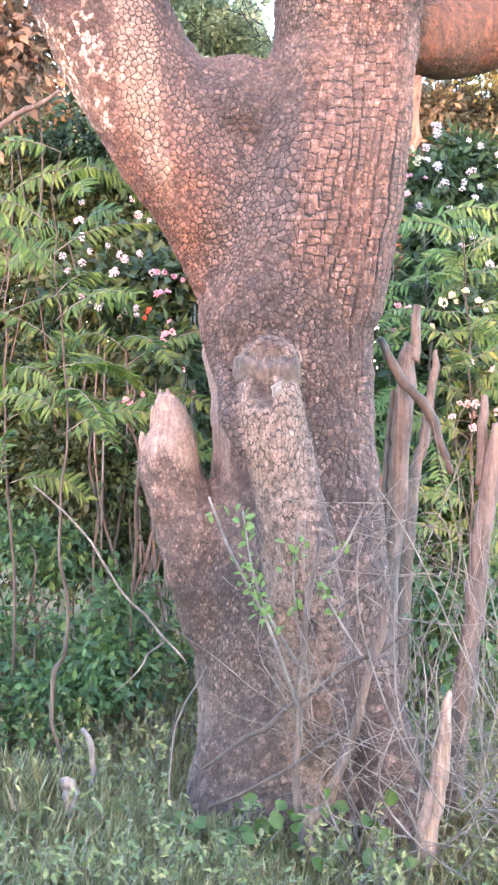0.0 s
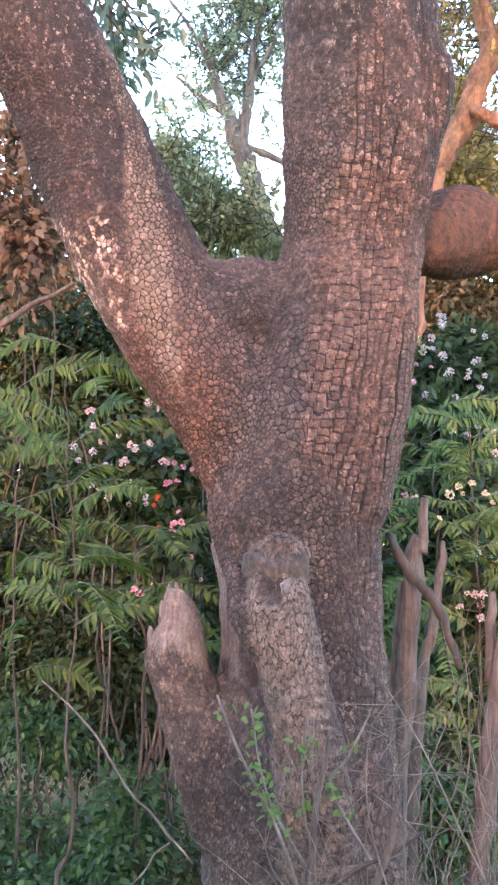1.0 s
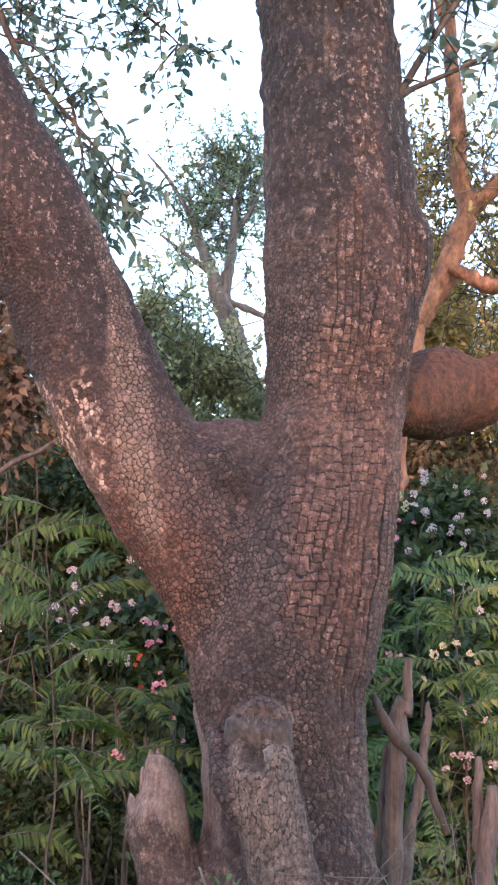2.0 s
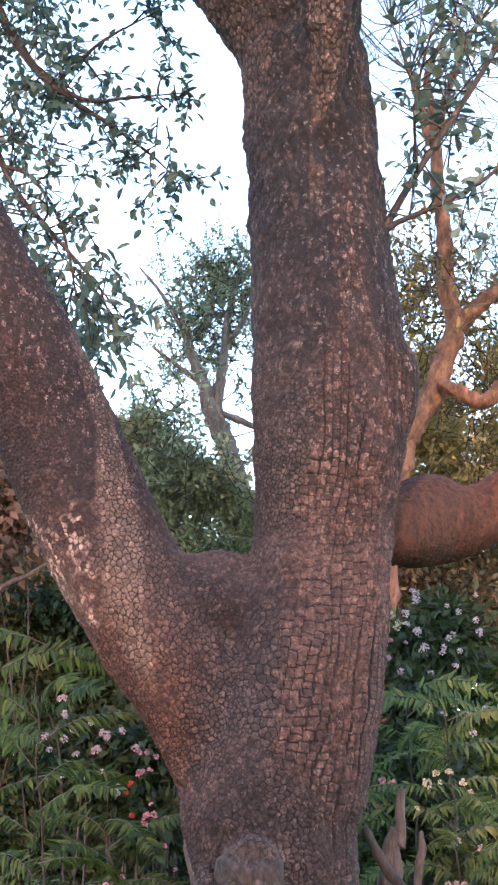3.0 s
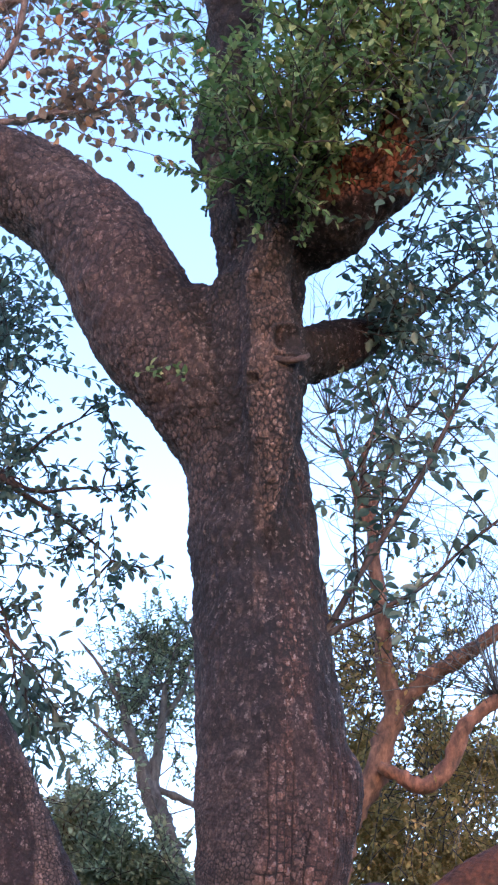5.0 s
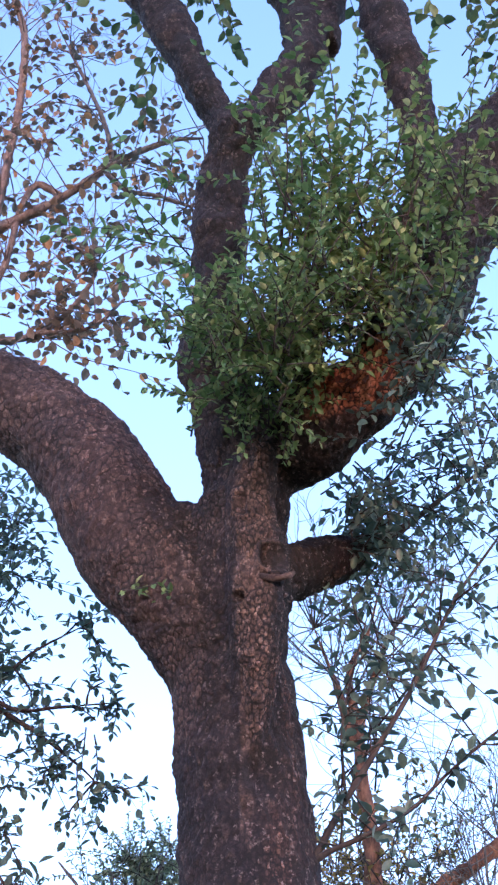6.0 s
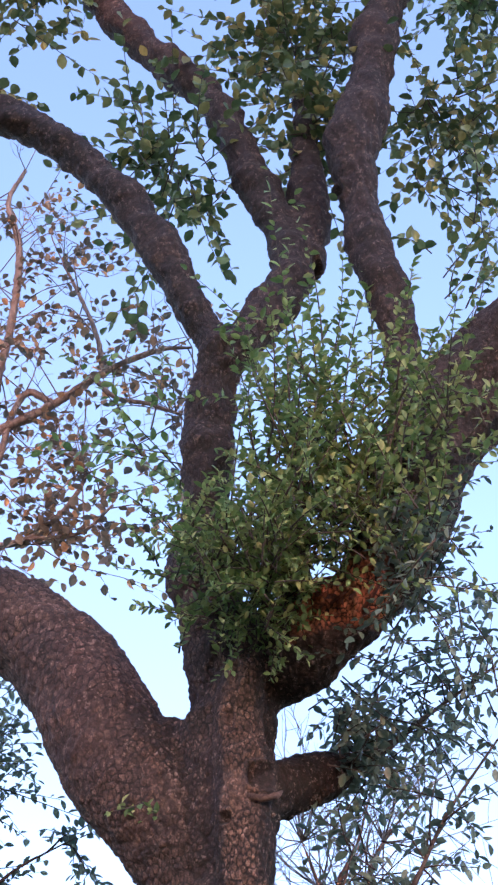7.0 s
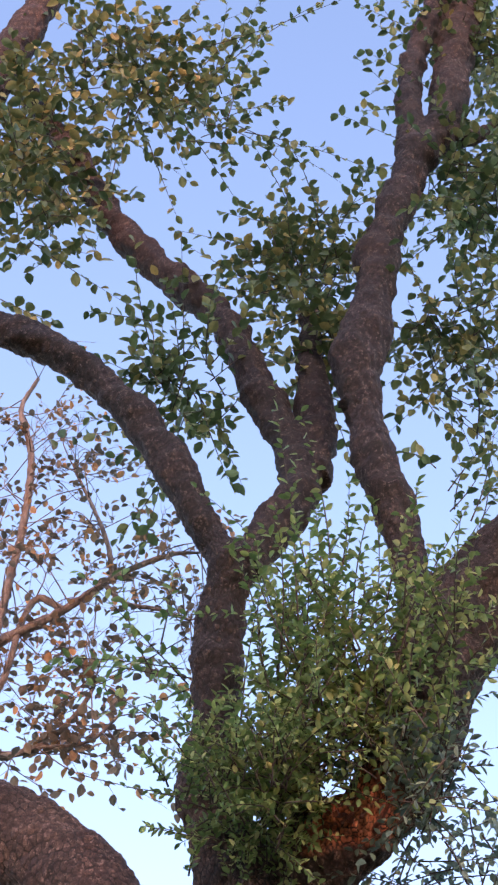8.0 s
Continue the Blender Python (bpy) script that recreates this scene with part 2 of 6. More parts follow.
def tube(points, sides=8, step=0.05, wobble=0.0):
    """Vertices and faces of a closed tube along (x, y, z, r) points."""
    s = spline(points, step)
    d = np.gradient(s[:, :3], axis=0)
    d /= np.linalg.norm(d, axis=1, keepdims=True) + 1e-9
    ref = np.array([0.0, 1.0, 0.0]) if abs(d[:, 1].mean()) < 0.8 else np.array([1.0, 0.0, 0.0])
    u = np.cross(d, ref)
    u /= np.linalg.norm(u, axis=1, keepdims=True) + 1e-9
    v = np.cross(d, u)
    a = np.arange(sides) * 2 * math.pi / sides
    rad = s[:, 3][:, None] * (1 + wobble * RNG.standard_normal((len(s), sides)))
    ring = s[:, None, :3] + rad[..., None] * (u[:, None] * np.cos(a)[None, :, None] + v[:, None] * np.sin(a)[None, :, None])
    n = len(s)
    verts = ring.reshape(-1, 3)
    i, j = np.meshgrid(np.arange(n - 1), np.arange(sides), indexing="ij")
    k = (j + 1) % sides
    faces = np.stack([i * sides + j, i * sides + k, (i + 1) * sides + k, (i + 1) * sides + j], -1).reshape(-1, 4).tolist()
    faces += [list(range(sides))[::-1], list(range((n - 1) * sides, n * sides))]
    return verts, faces


class Pile:
    """Gathers vertices and faces for one mesh."""

    def __init__(self):
        self.v, self.f, self.count = [], [], 0

    def add(self, verts, faces):
        off = self.count
        self.v.append(np.asarray(verts, float))
        self.f += [[i + off for i in f] for f in faces]
        self.count += len(verts)

    def tube(self, points, sides=5, step=0.06, wobble=0.0):
        self.add(*tube(points, sides, step, wobble))

    def leaves(self, base, along, normal, length, width, droop=0.15, fine=False):
        """Oval leaves folded a little along the midrib: arrays of bases, directions, normals, lengths and widths."""
        base, along, normal = (np.asarray(a, float).reshape(-1, 3) for a in (base, along, normal))
        if not len(base):
            return
        length = np.broadcast_to(length, len(base))[:, None]
        width = np.broadcast_to(width, len(base))[:, None]
        along = along / (np.linalg.norm(along, axis=1, keepdims=True) + 1e-9)
        side = np.cross(along, normal)
        side /= np.linalg.norm(side, axis=1, keepdims=True) + 1e-9
        up = np.cross(side, along)
        if fine == "pointed":
            prof = ((0.10, 0.34, 0.10), (0.34, 0.50, 0.16), (0.68, 0.29, 0.10))
        elif fine:
            prof = ((0.16, 0.30, 0.10), (0.45, 0.50, 0.17), (0.76, 0.37, 0.12))
        else:
            prof = ((0.45, 0.52, 0.15),)
        left = [base + along * length * a + side * width * w + up * (width * h - length * droop * a * a) for a, w, h in prof]
        right = [base + along * length * a - side * width * w + up * (width * h - length * droop * a * a) for a, w, h in prof]
        v = np.stack([base, *left, base + along * length - up * length * droop, *right[::-1]], 1)
        k = len(prof)
        n = 2 * k + 2
        i = (np.arange(len(base)) * n)[:, None] + self.count
        self.f += np.concatenate([i + list(range(0, k + 2)), i + [0, *range(k + 1, n)]]).tolist()
        self.v.append(v.reshape(-1, 3))
        self.count += len(base) * n

    def make(self, name, material, parent=None, label="", smooth=True):
        if not self.v:
            return None
        return mesh_object(name, np.vstack(self.v), self.f, material, parent, label, smooth)


def unit(v):
    return np.asarray(v, float) / (np.linalg.norm(v) + 1e-9)


def thing(name, at, label, category, group="", kind=""):
    ob = new(name)
    ob.empty_display_size = 0.1
    ob.location = at
    return tagged(ob, label, category, group, kind)


def under(child, parent):
    """Puts a part, built in world places, under its thing."""
    if child:
        child.parent = parent
        child.matrix_parent_inverse = Matrix.Translation(parent.location).inverted()
    return child


def leafy_shoot(wood, leaf, start, way, length, n, size, sag=0.15, r=0.004, spread=1.0, narrow=0.55):
    """A twig with alternate oval leaves."""
    start, way = np.asarray(start, float), unit(way)
    bend = RNG.normal(0, 0.12, 3)
    t = np.linspace(0, 1, 5)
    pts = start + np.outer(t, way) * length + np.outer(t**2, bend * length + [0, 0, -sag * length])
    wood.tube(np.c_[pts, r * (1 - 0.75 * t)], 4, length / 5)
    s = np.linspace(0.12, 1, n) + RNG.normal(0, 0.01, n)
    base = np.stack([np.interp(s, t, pts[:, k]) for k in range(3)], 1)
    ax = unit(np.cross(way, RNG.normal(0, 1, 3)))
    bx = np.cross(way, ax)
    ang = np.arange(n) * 2.4 + RNG.normal(0, 0.4, n)
    out = np.outer(np.cos(ang), ax) + np.outer(np.sin(ang), bx)
    along = out * spread + way * 0.75 + RNG.normal(0, 0.2, (n, 3)) + [0, 0, -0.1]
    normal = RNG.normal(0, 0.45, (n, 3)) + [0, -0.25, 1]
    ln = size * RNG.uniform(0.65, 1.15, n)
    leaf.leaves(base, along, normal, ln, ln * narrow, 0.15, True)


def frond(wood, leaf, start, way, length, pairs, size, sag=0.55):
    """A pinnate leaf: a stalk with pairs of pointed leaflets that hang a little."""
    start, way = np.asarray(start, float), unit(way)
    t = np.linspace(0, 1, 6)
    pts = start + np.outer(t, way) * length + np.outer(t**2, RNG.normal(0, 0.12, 3) * length + [0, 0, -sag * length])
    wood.tube(np.c_[pts, 0.0022 * (1 - 0.7 * t)], 3, length / 5)
    s = np.linspace(0.14, 1.0, pairs)
    base = np.stack([np.interp(s, t, pts[:, k]) for k in range(3)], 1)
    tang = unit(way + np.array([0, 0, -sag]))
    face = unit(np.array([0, -0.75, 0.66]) + RNG.normal(0, 0.3, 3))
    side = unit(np.cross(tang, face))
    up = np.cross(side, tang)
    prof = size * (0.6 + 0.5 * np.sin(np.pi * np.clip(s * 0.8 + 0.12, 0, 1)))
    for sg in (-1, 1):
        along = sg * side * 1.0 + tang * 0.55 + RNG.normal(0, 0.2, (pairs, 3)) + [0, 0, -0.2]
        leaf.leaves(base, along, up + RNG.normal(0, 0.2, (pairs, 3)), prof * RNG.uniform(0.6, 1.15, pairs), prof * 0.27, 0.2, "pointed")
    leaf.leaves(base[-1:], tang[None], up[None], size * 0.8, size * 0.3)


def cloud(leaf, centre, radii, n, size, narrow=0.5, hollow=0.3):
    """Loose leaves in an uneven clump that thins out towards its edge."""
    d = RNG.normal(0, 0.5, (n, 3))
    d[:, 2] += 0.12 * np.sin(d[:, 0] * 9 + d[:, 1] * 7)
    p = np.asarray(centre) + d * np.asarray(radii)
    along = d + RNG.normal(0, 0.7, (n, 3)) + [0, 0, -0.3]
    normal = RNG.normal(0, 0.6, (n, 3)) + [0, -0.3, 1]
    ln = size * RNG.uniform(0.6, 1.2, n)
    leaf.leaves(p, along, normal, ln, ln * narrow)


# ---- ground ----
def ground_height(x, y):
    return 0.03 * np.sin(x * 1.7 + 1) * np.sin(y * 1.3) + 0.015 * np.sin(x * 5 + y * 4)


def build_ground():
    xs = np.concatenate([[-2500, -400, -80, -25, -10], np.linspace(-5, 5, 81), [10, 25, 80, 400, 2500]])
    ys = np.concatenate([[-2500, -400, -80, -25, -8], np.linspace(-3, 13, 121), [18, 30, 80, 400, 2500]])
    gx, gy = np.meshgrid(xs, ys)
    fade = np.clip((14 - np.hypot(gx, gy - 5)) / 6, 0, 1)
    v = np.stack([gx, gy, ground_height(gx, gy) * fade], -1).reshape(-1, 3)
    i, j = np.meshgrid(np.arange(len(ys) - 1), np.arange(len(xs) - 1), indexing="ij")
    w = len(xs)
    f = np.stack([i * w + j, i * w + j + 1, (i + 1) * w + j + 1, (i + 1) * w + j], -1).reshape(-1, 4)
    m, n, l, b = shader("grassy_soil")
    t, t2 = noise_tex(n, l, 1.3, 6), noise_tex(n, l, 45, 5)
    r = ramp(n, [(0.35, (0.055, 0.07, 0.025)), (0.55, (0.12, 0.10, 0.05)), (0.7, (0.17, 0.13, 0.075))])
    l.new(t.outputs[0], r.inputs[0])
    g = ramp(n, [(0.3, (0.5, 0.5, 0.5)), (0.7, (1.3, 1.3, 1.2))])
    l.new(t2.outputs[0], g.inputs[0])
    l.new(mixer(n, l, r.outputs[0], g.outputs[0], 1.0, "MULTIPLY"), b.inputs["Base Color"])
    b.inputs["Roughness"].default_value = 0.95
    return tagged(mesh_object("ground", v, f, m), "uneven grassy soil with dry patches", "ground", kind="structure")


build_ground()

# ---- the tree: wood ----
BRANCHES, PARTS = {}, {}


def limb(name, points):
    BRANCHES[name] = points


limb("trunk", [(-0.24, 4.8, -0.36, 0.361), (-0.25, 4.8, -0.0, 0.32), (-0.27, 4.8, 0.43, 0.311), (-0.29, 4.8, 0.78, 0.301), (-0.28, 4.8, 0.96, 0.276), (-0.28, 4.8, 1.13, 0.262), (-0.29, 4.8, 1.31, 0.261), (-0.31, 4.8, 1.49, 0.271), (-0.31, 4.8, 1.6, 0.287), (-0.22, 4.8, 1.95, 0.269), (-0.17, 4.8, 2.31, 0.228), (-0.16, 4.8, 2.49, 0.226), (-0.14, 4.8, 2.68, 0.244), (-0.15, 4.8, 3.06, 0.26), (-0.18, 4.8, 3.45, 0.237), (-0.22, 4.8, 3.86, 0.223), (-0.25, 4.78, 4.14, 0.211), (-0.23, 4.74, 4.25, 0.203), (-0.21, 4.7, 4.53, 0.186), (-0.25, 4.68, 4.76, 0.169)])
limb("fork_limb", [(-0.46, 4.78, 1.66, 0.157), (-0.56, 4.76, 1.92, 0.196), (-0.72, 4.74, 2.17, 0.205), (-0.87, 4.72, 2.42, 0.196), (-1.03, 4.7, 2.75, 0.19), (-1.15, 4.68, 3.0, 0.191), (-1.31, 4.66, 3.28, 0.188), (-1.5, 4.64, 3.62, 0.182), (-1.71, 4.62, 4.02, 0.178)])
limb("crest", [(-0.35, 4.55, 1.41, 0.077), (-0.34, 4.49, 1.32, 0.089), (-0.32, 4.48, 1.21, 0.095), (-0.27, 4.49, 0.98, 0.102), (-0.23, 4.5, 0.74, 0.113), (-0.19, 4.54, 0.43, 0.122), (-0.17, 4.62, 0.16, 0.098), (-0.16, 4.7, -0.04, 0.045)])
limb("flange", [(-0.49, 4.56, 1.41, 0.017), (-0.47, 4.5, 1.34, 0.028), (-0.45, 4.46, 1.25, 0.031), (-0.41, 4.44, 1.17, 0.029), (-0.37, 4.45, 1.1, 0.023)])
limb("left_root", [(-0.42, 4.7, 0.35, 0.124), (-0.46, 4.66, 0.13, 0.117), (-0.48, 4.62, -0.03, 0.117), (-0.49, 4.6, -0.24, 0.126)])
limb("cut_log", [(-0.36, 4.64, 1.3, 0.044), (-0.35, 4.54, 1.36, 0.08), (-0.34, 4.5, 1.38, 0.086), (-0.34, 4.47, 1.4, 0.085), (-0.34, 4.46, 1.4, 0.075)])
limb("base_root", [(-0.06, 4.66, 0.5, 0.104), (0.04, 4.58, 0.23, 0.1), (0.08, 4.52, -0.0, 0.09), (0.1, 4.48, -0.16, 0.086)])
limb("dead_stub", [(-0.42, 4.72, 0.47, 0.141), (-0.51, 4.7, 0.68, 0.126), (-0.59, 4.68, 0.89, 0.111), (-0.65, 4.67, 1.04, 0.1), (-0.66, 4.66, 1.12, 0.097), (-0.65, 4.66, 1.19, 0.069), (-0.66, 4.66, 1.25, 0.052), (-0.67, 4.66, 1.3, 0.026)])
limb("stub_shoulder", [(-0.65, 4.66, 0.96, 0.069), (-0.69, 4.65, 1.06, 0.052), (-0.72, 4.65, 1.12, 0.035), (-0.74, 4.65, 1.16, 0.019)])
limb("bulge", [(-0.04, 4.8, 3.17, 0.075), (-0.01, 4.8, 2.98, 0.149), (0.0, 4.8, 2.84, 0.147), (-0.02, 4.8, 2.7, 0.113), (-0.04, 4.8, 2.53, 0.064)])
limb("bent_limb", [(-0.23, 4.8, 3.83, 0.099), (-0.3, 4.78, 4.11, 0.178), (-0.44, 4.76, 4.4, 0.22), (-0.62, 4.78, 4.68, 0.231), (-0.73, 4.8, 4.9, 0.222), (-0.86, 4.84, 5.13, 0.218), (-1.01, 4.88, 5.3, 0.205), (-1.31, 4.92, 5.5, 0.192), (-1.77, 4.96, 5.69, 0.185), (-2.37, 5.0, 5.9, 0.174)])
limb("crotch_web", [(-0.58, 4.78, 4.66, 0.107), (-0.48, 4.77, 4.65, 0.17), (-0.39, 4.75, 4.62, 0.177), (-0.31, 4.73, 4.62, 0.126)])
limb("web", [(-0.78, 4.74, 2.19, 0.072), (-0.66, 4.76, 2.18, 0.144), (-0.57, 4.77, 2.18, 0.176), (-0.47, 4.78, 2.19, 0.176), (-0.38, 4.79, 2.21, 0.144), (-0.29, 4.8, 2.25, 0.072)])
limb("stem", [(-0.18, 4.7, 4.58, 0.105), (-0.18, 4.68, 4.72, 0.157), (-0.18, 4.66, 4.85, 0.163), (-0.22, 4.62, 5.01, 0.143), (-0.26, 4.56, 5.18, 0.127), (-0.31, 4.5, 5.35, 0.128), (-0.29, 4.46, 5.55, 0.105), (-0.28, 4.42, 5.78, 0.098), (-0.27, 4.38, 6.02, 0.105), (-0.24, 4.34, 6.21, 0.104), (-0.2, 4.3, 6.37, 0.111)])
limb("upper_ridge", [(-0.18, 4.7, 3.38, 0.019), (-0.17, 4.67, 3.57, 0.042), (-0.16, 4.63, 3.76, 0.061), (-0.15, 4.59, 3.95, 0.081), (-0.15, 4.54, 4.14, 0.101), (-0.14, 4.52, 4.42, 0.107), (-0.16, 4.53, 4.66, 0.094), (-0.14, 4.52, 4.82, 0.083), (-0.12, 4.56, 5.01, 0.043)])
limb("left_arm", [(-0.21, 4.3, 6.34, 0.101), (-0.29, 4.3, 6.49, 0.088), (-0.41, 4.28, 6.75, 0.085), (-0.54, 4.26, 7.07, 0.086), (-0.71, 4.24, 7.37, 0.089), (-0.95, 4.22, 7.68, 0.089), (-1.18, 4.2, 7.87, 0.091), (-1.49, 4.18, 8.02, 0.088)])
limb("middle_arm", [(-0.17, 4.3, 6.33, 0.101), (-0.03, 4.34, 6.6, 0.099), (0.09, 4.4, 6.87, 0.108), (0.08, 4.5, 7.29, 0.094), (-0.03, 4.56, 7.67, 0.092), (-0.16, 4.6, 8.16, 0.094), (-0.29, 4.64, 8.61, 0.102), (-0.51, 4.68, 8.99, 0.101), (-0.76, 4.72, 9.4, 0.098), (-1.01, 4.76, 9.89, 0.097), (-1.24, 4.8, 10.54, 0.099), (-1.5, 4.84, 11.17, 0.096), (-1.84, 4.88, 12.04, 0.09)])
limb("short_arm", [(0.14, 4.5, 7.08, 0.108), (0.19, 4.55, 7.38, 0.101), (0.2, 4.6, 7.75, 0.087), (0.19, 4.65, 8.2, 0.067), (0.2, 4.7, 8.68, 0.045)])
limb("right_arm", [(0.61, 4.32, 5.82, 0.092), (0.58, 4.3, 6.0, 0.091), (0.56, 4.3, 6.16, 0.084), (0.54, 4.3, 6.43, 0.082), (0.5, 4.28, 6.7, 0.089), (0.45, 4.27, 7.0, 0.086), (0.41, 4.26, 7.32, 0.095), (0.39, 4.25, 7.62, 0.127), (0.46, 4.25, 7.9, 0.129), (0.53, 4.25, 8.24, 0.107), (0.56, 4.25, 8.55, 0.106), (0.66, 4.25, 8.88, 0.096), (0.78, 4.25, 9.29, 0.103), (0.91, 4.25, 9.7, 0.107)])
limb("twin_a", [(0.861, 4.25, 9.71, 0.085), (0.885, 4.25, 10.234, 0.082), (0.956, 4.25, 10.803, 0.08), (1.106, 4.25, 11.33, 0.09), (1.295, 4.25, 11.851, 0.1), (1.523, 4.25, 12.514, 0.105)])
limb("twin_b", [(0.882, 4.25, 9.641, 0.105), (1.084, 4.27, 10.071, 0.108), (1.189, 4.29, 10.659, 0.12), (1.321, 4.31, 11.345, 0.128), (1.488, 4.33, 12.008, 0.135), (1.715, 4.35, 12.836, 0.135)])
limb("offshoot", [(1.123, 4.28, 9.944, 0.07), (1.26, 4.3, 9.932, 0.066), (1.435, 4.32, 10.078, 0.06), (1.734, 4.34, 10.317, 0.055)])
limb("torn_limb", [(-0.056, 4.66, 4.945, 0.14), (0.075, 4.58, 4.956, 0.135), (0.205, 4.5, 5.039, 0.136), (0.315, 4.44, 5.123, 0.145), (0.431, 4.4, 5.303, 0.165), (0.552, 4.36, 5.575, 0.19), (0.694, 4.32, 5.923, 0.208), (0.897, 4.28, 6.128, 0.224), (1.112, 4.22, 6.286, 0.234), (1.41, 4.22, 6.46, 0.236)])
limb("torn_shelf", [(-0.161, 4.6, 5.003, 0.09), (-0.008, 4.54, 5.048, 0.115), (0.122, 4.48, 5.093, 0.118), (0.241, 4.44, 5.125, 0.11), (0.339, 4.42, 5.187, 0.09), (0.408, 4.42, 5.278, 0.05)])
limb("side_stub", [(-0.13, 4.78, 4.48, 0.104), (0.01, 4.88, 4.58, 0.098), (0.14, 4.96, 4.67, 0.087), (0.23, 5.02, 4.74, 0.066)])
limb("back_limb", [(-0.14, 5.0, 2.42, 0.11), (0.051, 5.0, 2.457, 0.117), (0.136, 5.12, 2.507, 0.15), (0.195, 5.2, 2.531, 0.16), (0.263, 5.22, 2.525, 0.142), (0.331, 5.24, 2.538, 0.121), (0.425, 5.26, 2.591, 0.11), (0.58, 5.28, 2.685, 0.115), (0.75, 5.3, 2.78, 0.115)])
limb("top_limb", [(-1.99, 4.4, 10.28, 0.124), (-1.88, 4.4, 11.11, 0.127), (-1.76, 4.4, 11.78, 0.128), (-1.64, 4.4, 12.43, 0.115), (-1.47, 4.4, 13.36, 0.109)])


def value_noise(p, seed):
    """Smooth noise in -1..1 at an array of points, as a sum of random waves."""
    rng = np.random.default_rng(seed)
    out = np.zeros(len(p))
    for _ in range(10):
        k = rng.normal(0, 1, 3)
        out += np.sin(p @ k + rng.uniform(0, 6.3))
    return out / 4


# hollows and knobs in the bark: place, half width, half height, depth (below 0: raised rim round it)
PITS = [((-0.353, 4.42, 1.315), 0.04, 0.042, 0.034, 0.0), ((-0.193, 4.45, 0.648), 0.016, 0.024, 0.03, 0.004),
        ((-0.197, 4.42, 4.237), 0.018, 0.02, 0.035, 0.006), ((-0.084, 4.42, 4.385), 0.032, 0.042, 0.028, 0.022), ((-0.186, 4.46, 4.613), 0.02, 0.045, 0.03, 0.006), ((0.301, 4.15, 7.29), 0.035, 0.035, 0.03, 0.02), ((-0.13, 4.6, 3.66), 0.06, 0.075, 0.03, 0.0)]
TORN = (0.24, 4.34, 5.10)
# the clean tan strip up the leaning limb: places along it and its half width there
STRIP = [(*(-0.668, 4.55, 1.855), 0.035), (*(-0.742, 4.55, 2.144), 0.075), (*(-0.769, 4.55, 2.388), 0.078), (*(-0.834, 4.52, 2.703), 0.034), (*(-0.955, 4.5, 3.028), 0.025)]
# pale lichen spots
SPOTS = [((-0.229, 4.5, 2.981), 0.022), ((-0.161, 4.5, 3.383), 0.022), ((-0.235, 4.5, 3.58), 0.03), ((-0.239, 4.5, 3.584), 0.03), ((-0.921, 4.55, 2.352), 0.012)]


def plate_seeds(q, want, count):
    """Indices of points at least want apart, drawn at random."""
    pick = np.random.default_rng(3).permutation(len(q))[:count]
    cell = 0.032
    grid, out = {}, []
    keys = np.floor(q / cell).astype(int)
    near = [(a, b, c) for a in (-1, 0, 1) for b in (-1, 0, 1) for c in (-1, 0, 1)]
    pts, ks, ws = q.tolist(), keys.tolist(), (want**2).tolist()
    for i in pick.tolist():
        x, y, z = pts[i]
        a, b, c = ks[i]
        w = ws[i]
        good = True
        for d, e, f in near:
            for x2, y2, z2 in grid.get((a + d, b + e, c + f), ()):
                if (x - x2) ** 2 + (y - y2) ** 2 + (z - z2) ** 2 < w:
                    good = False
                    break
            if not good:
                break
        if good:
            grid.setdefault((a, b, c), []).append((x, y, z))
            out.append(i)
    return np.array(out)


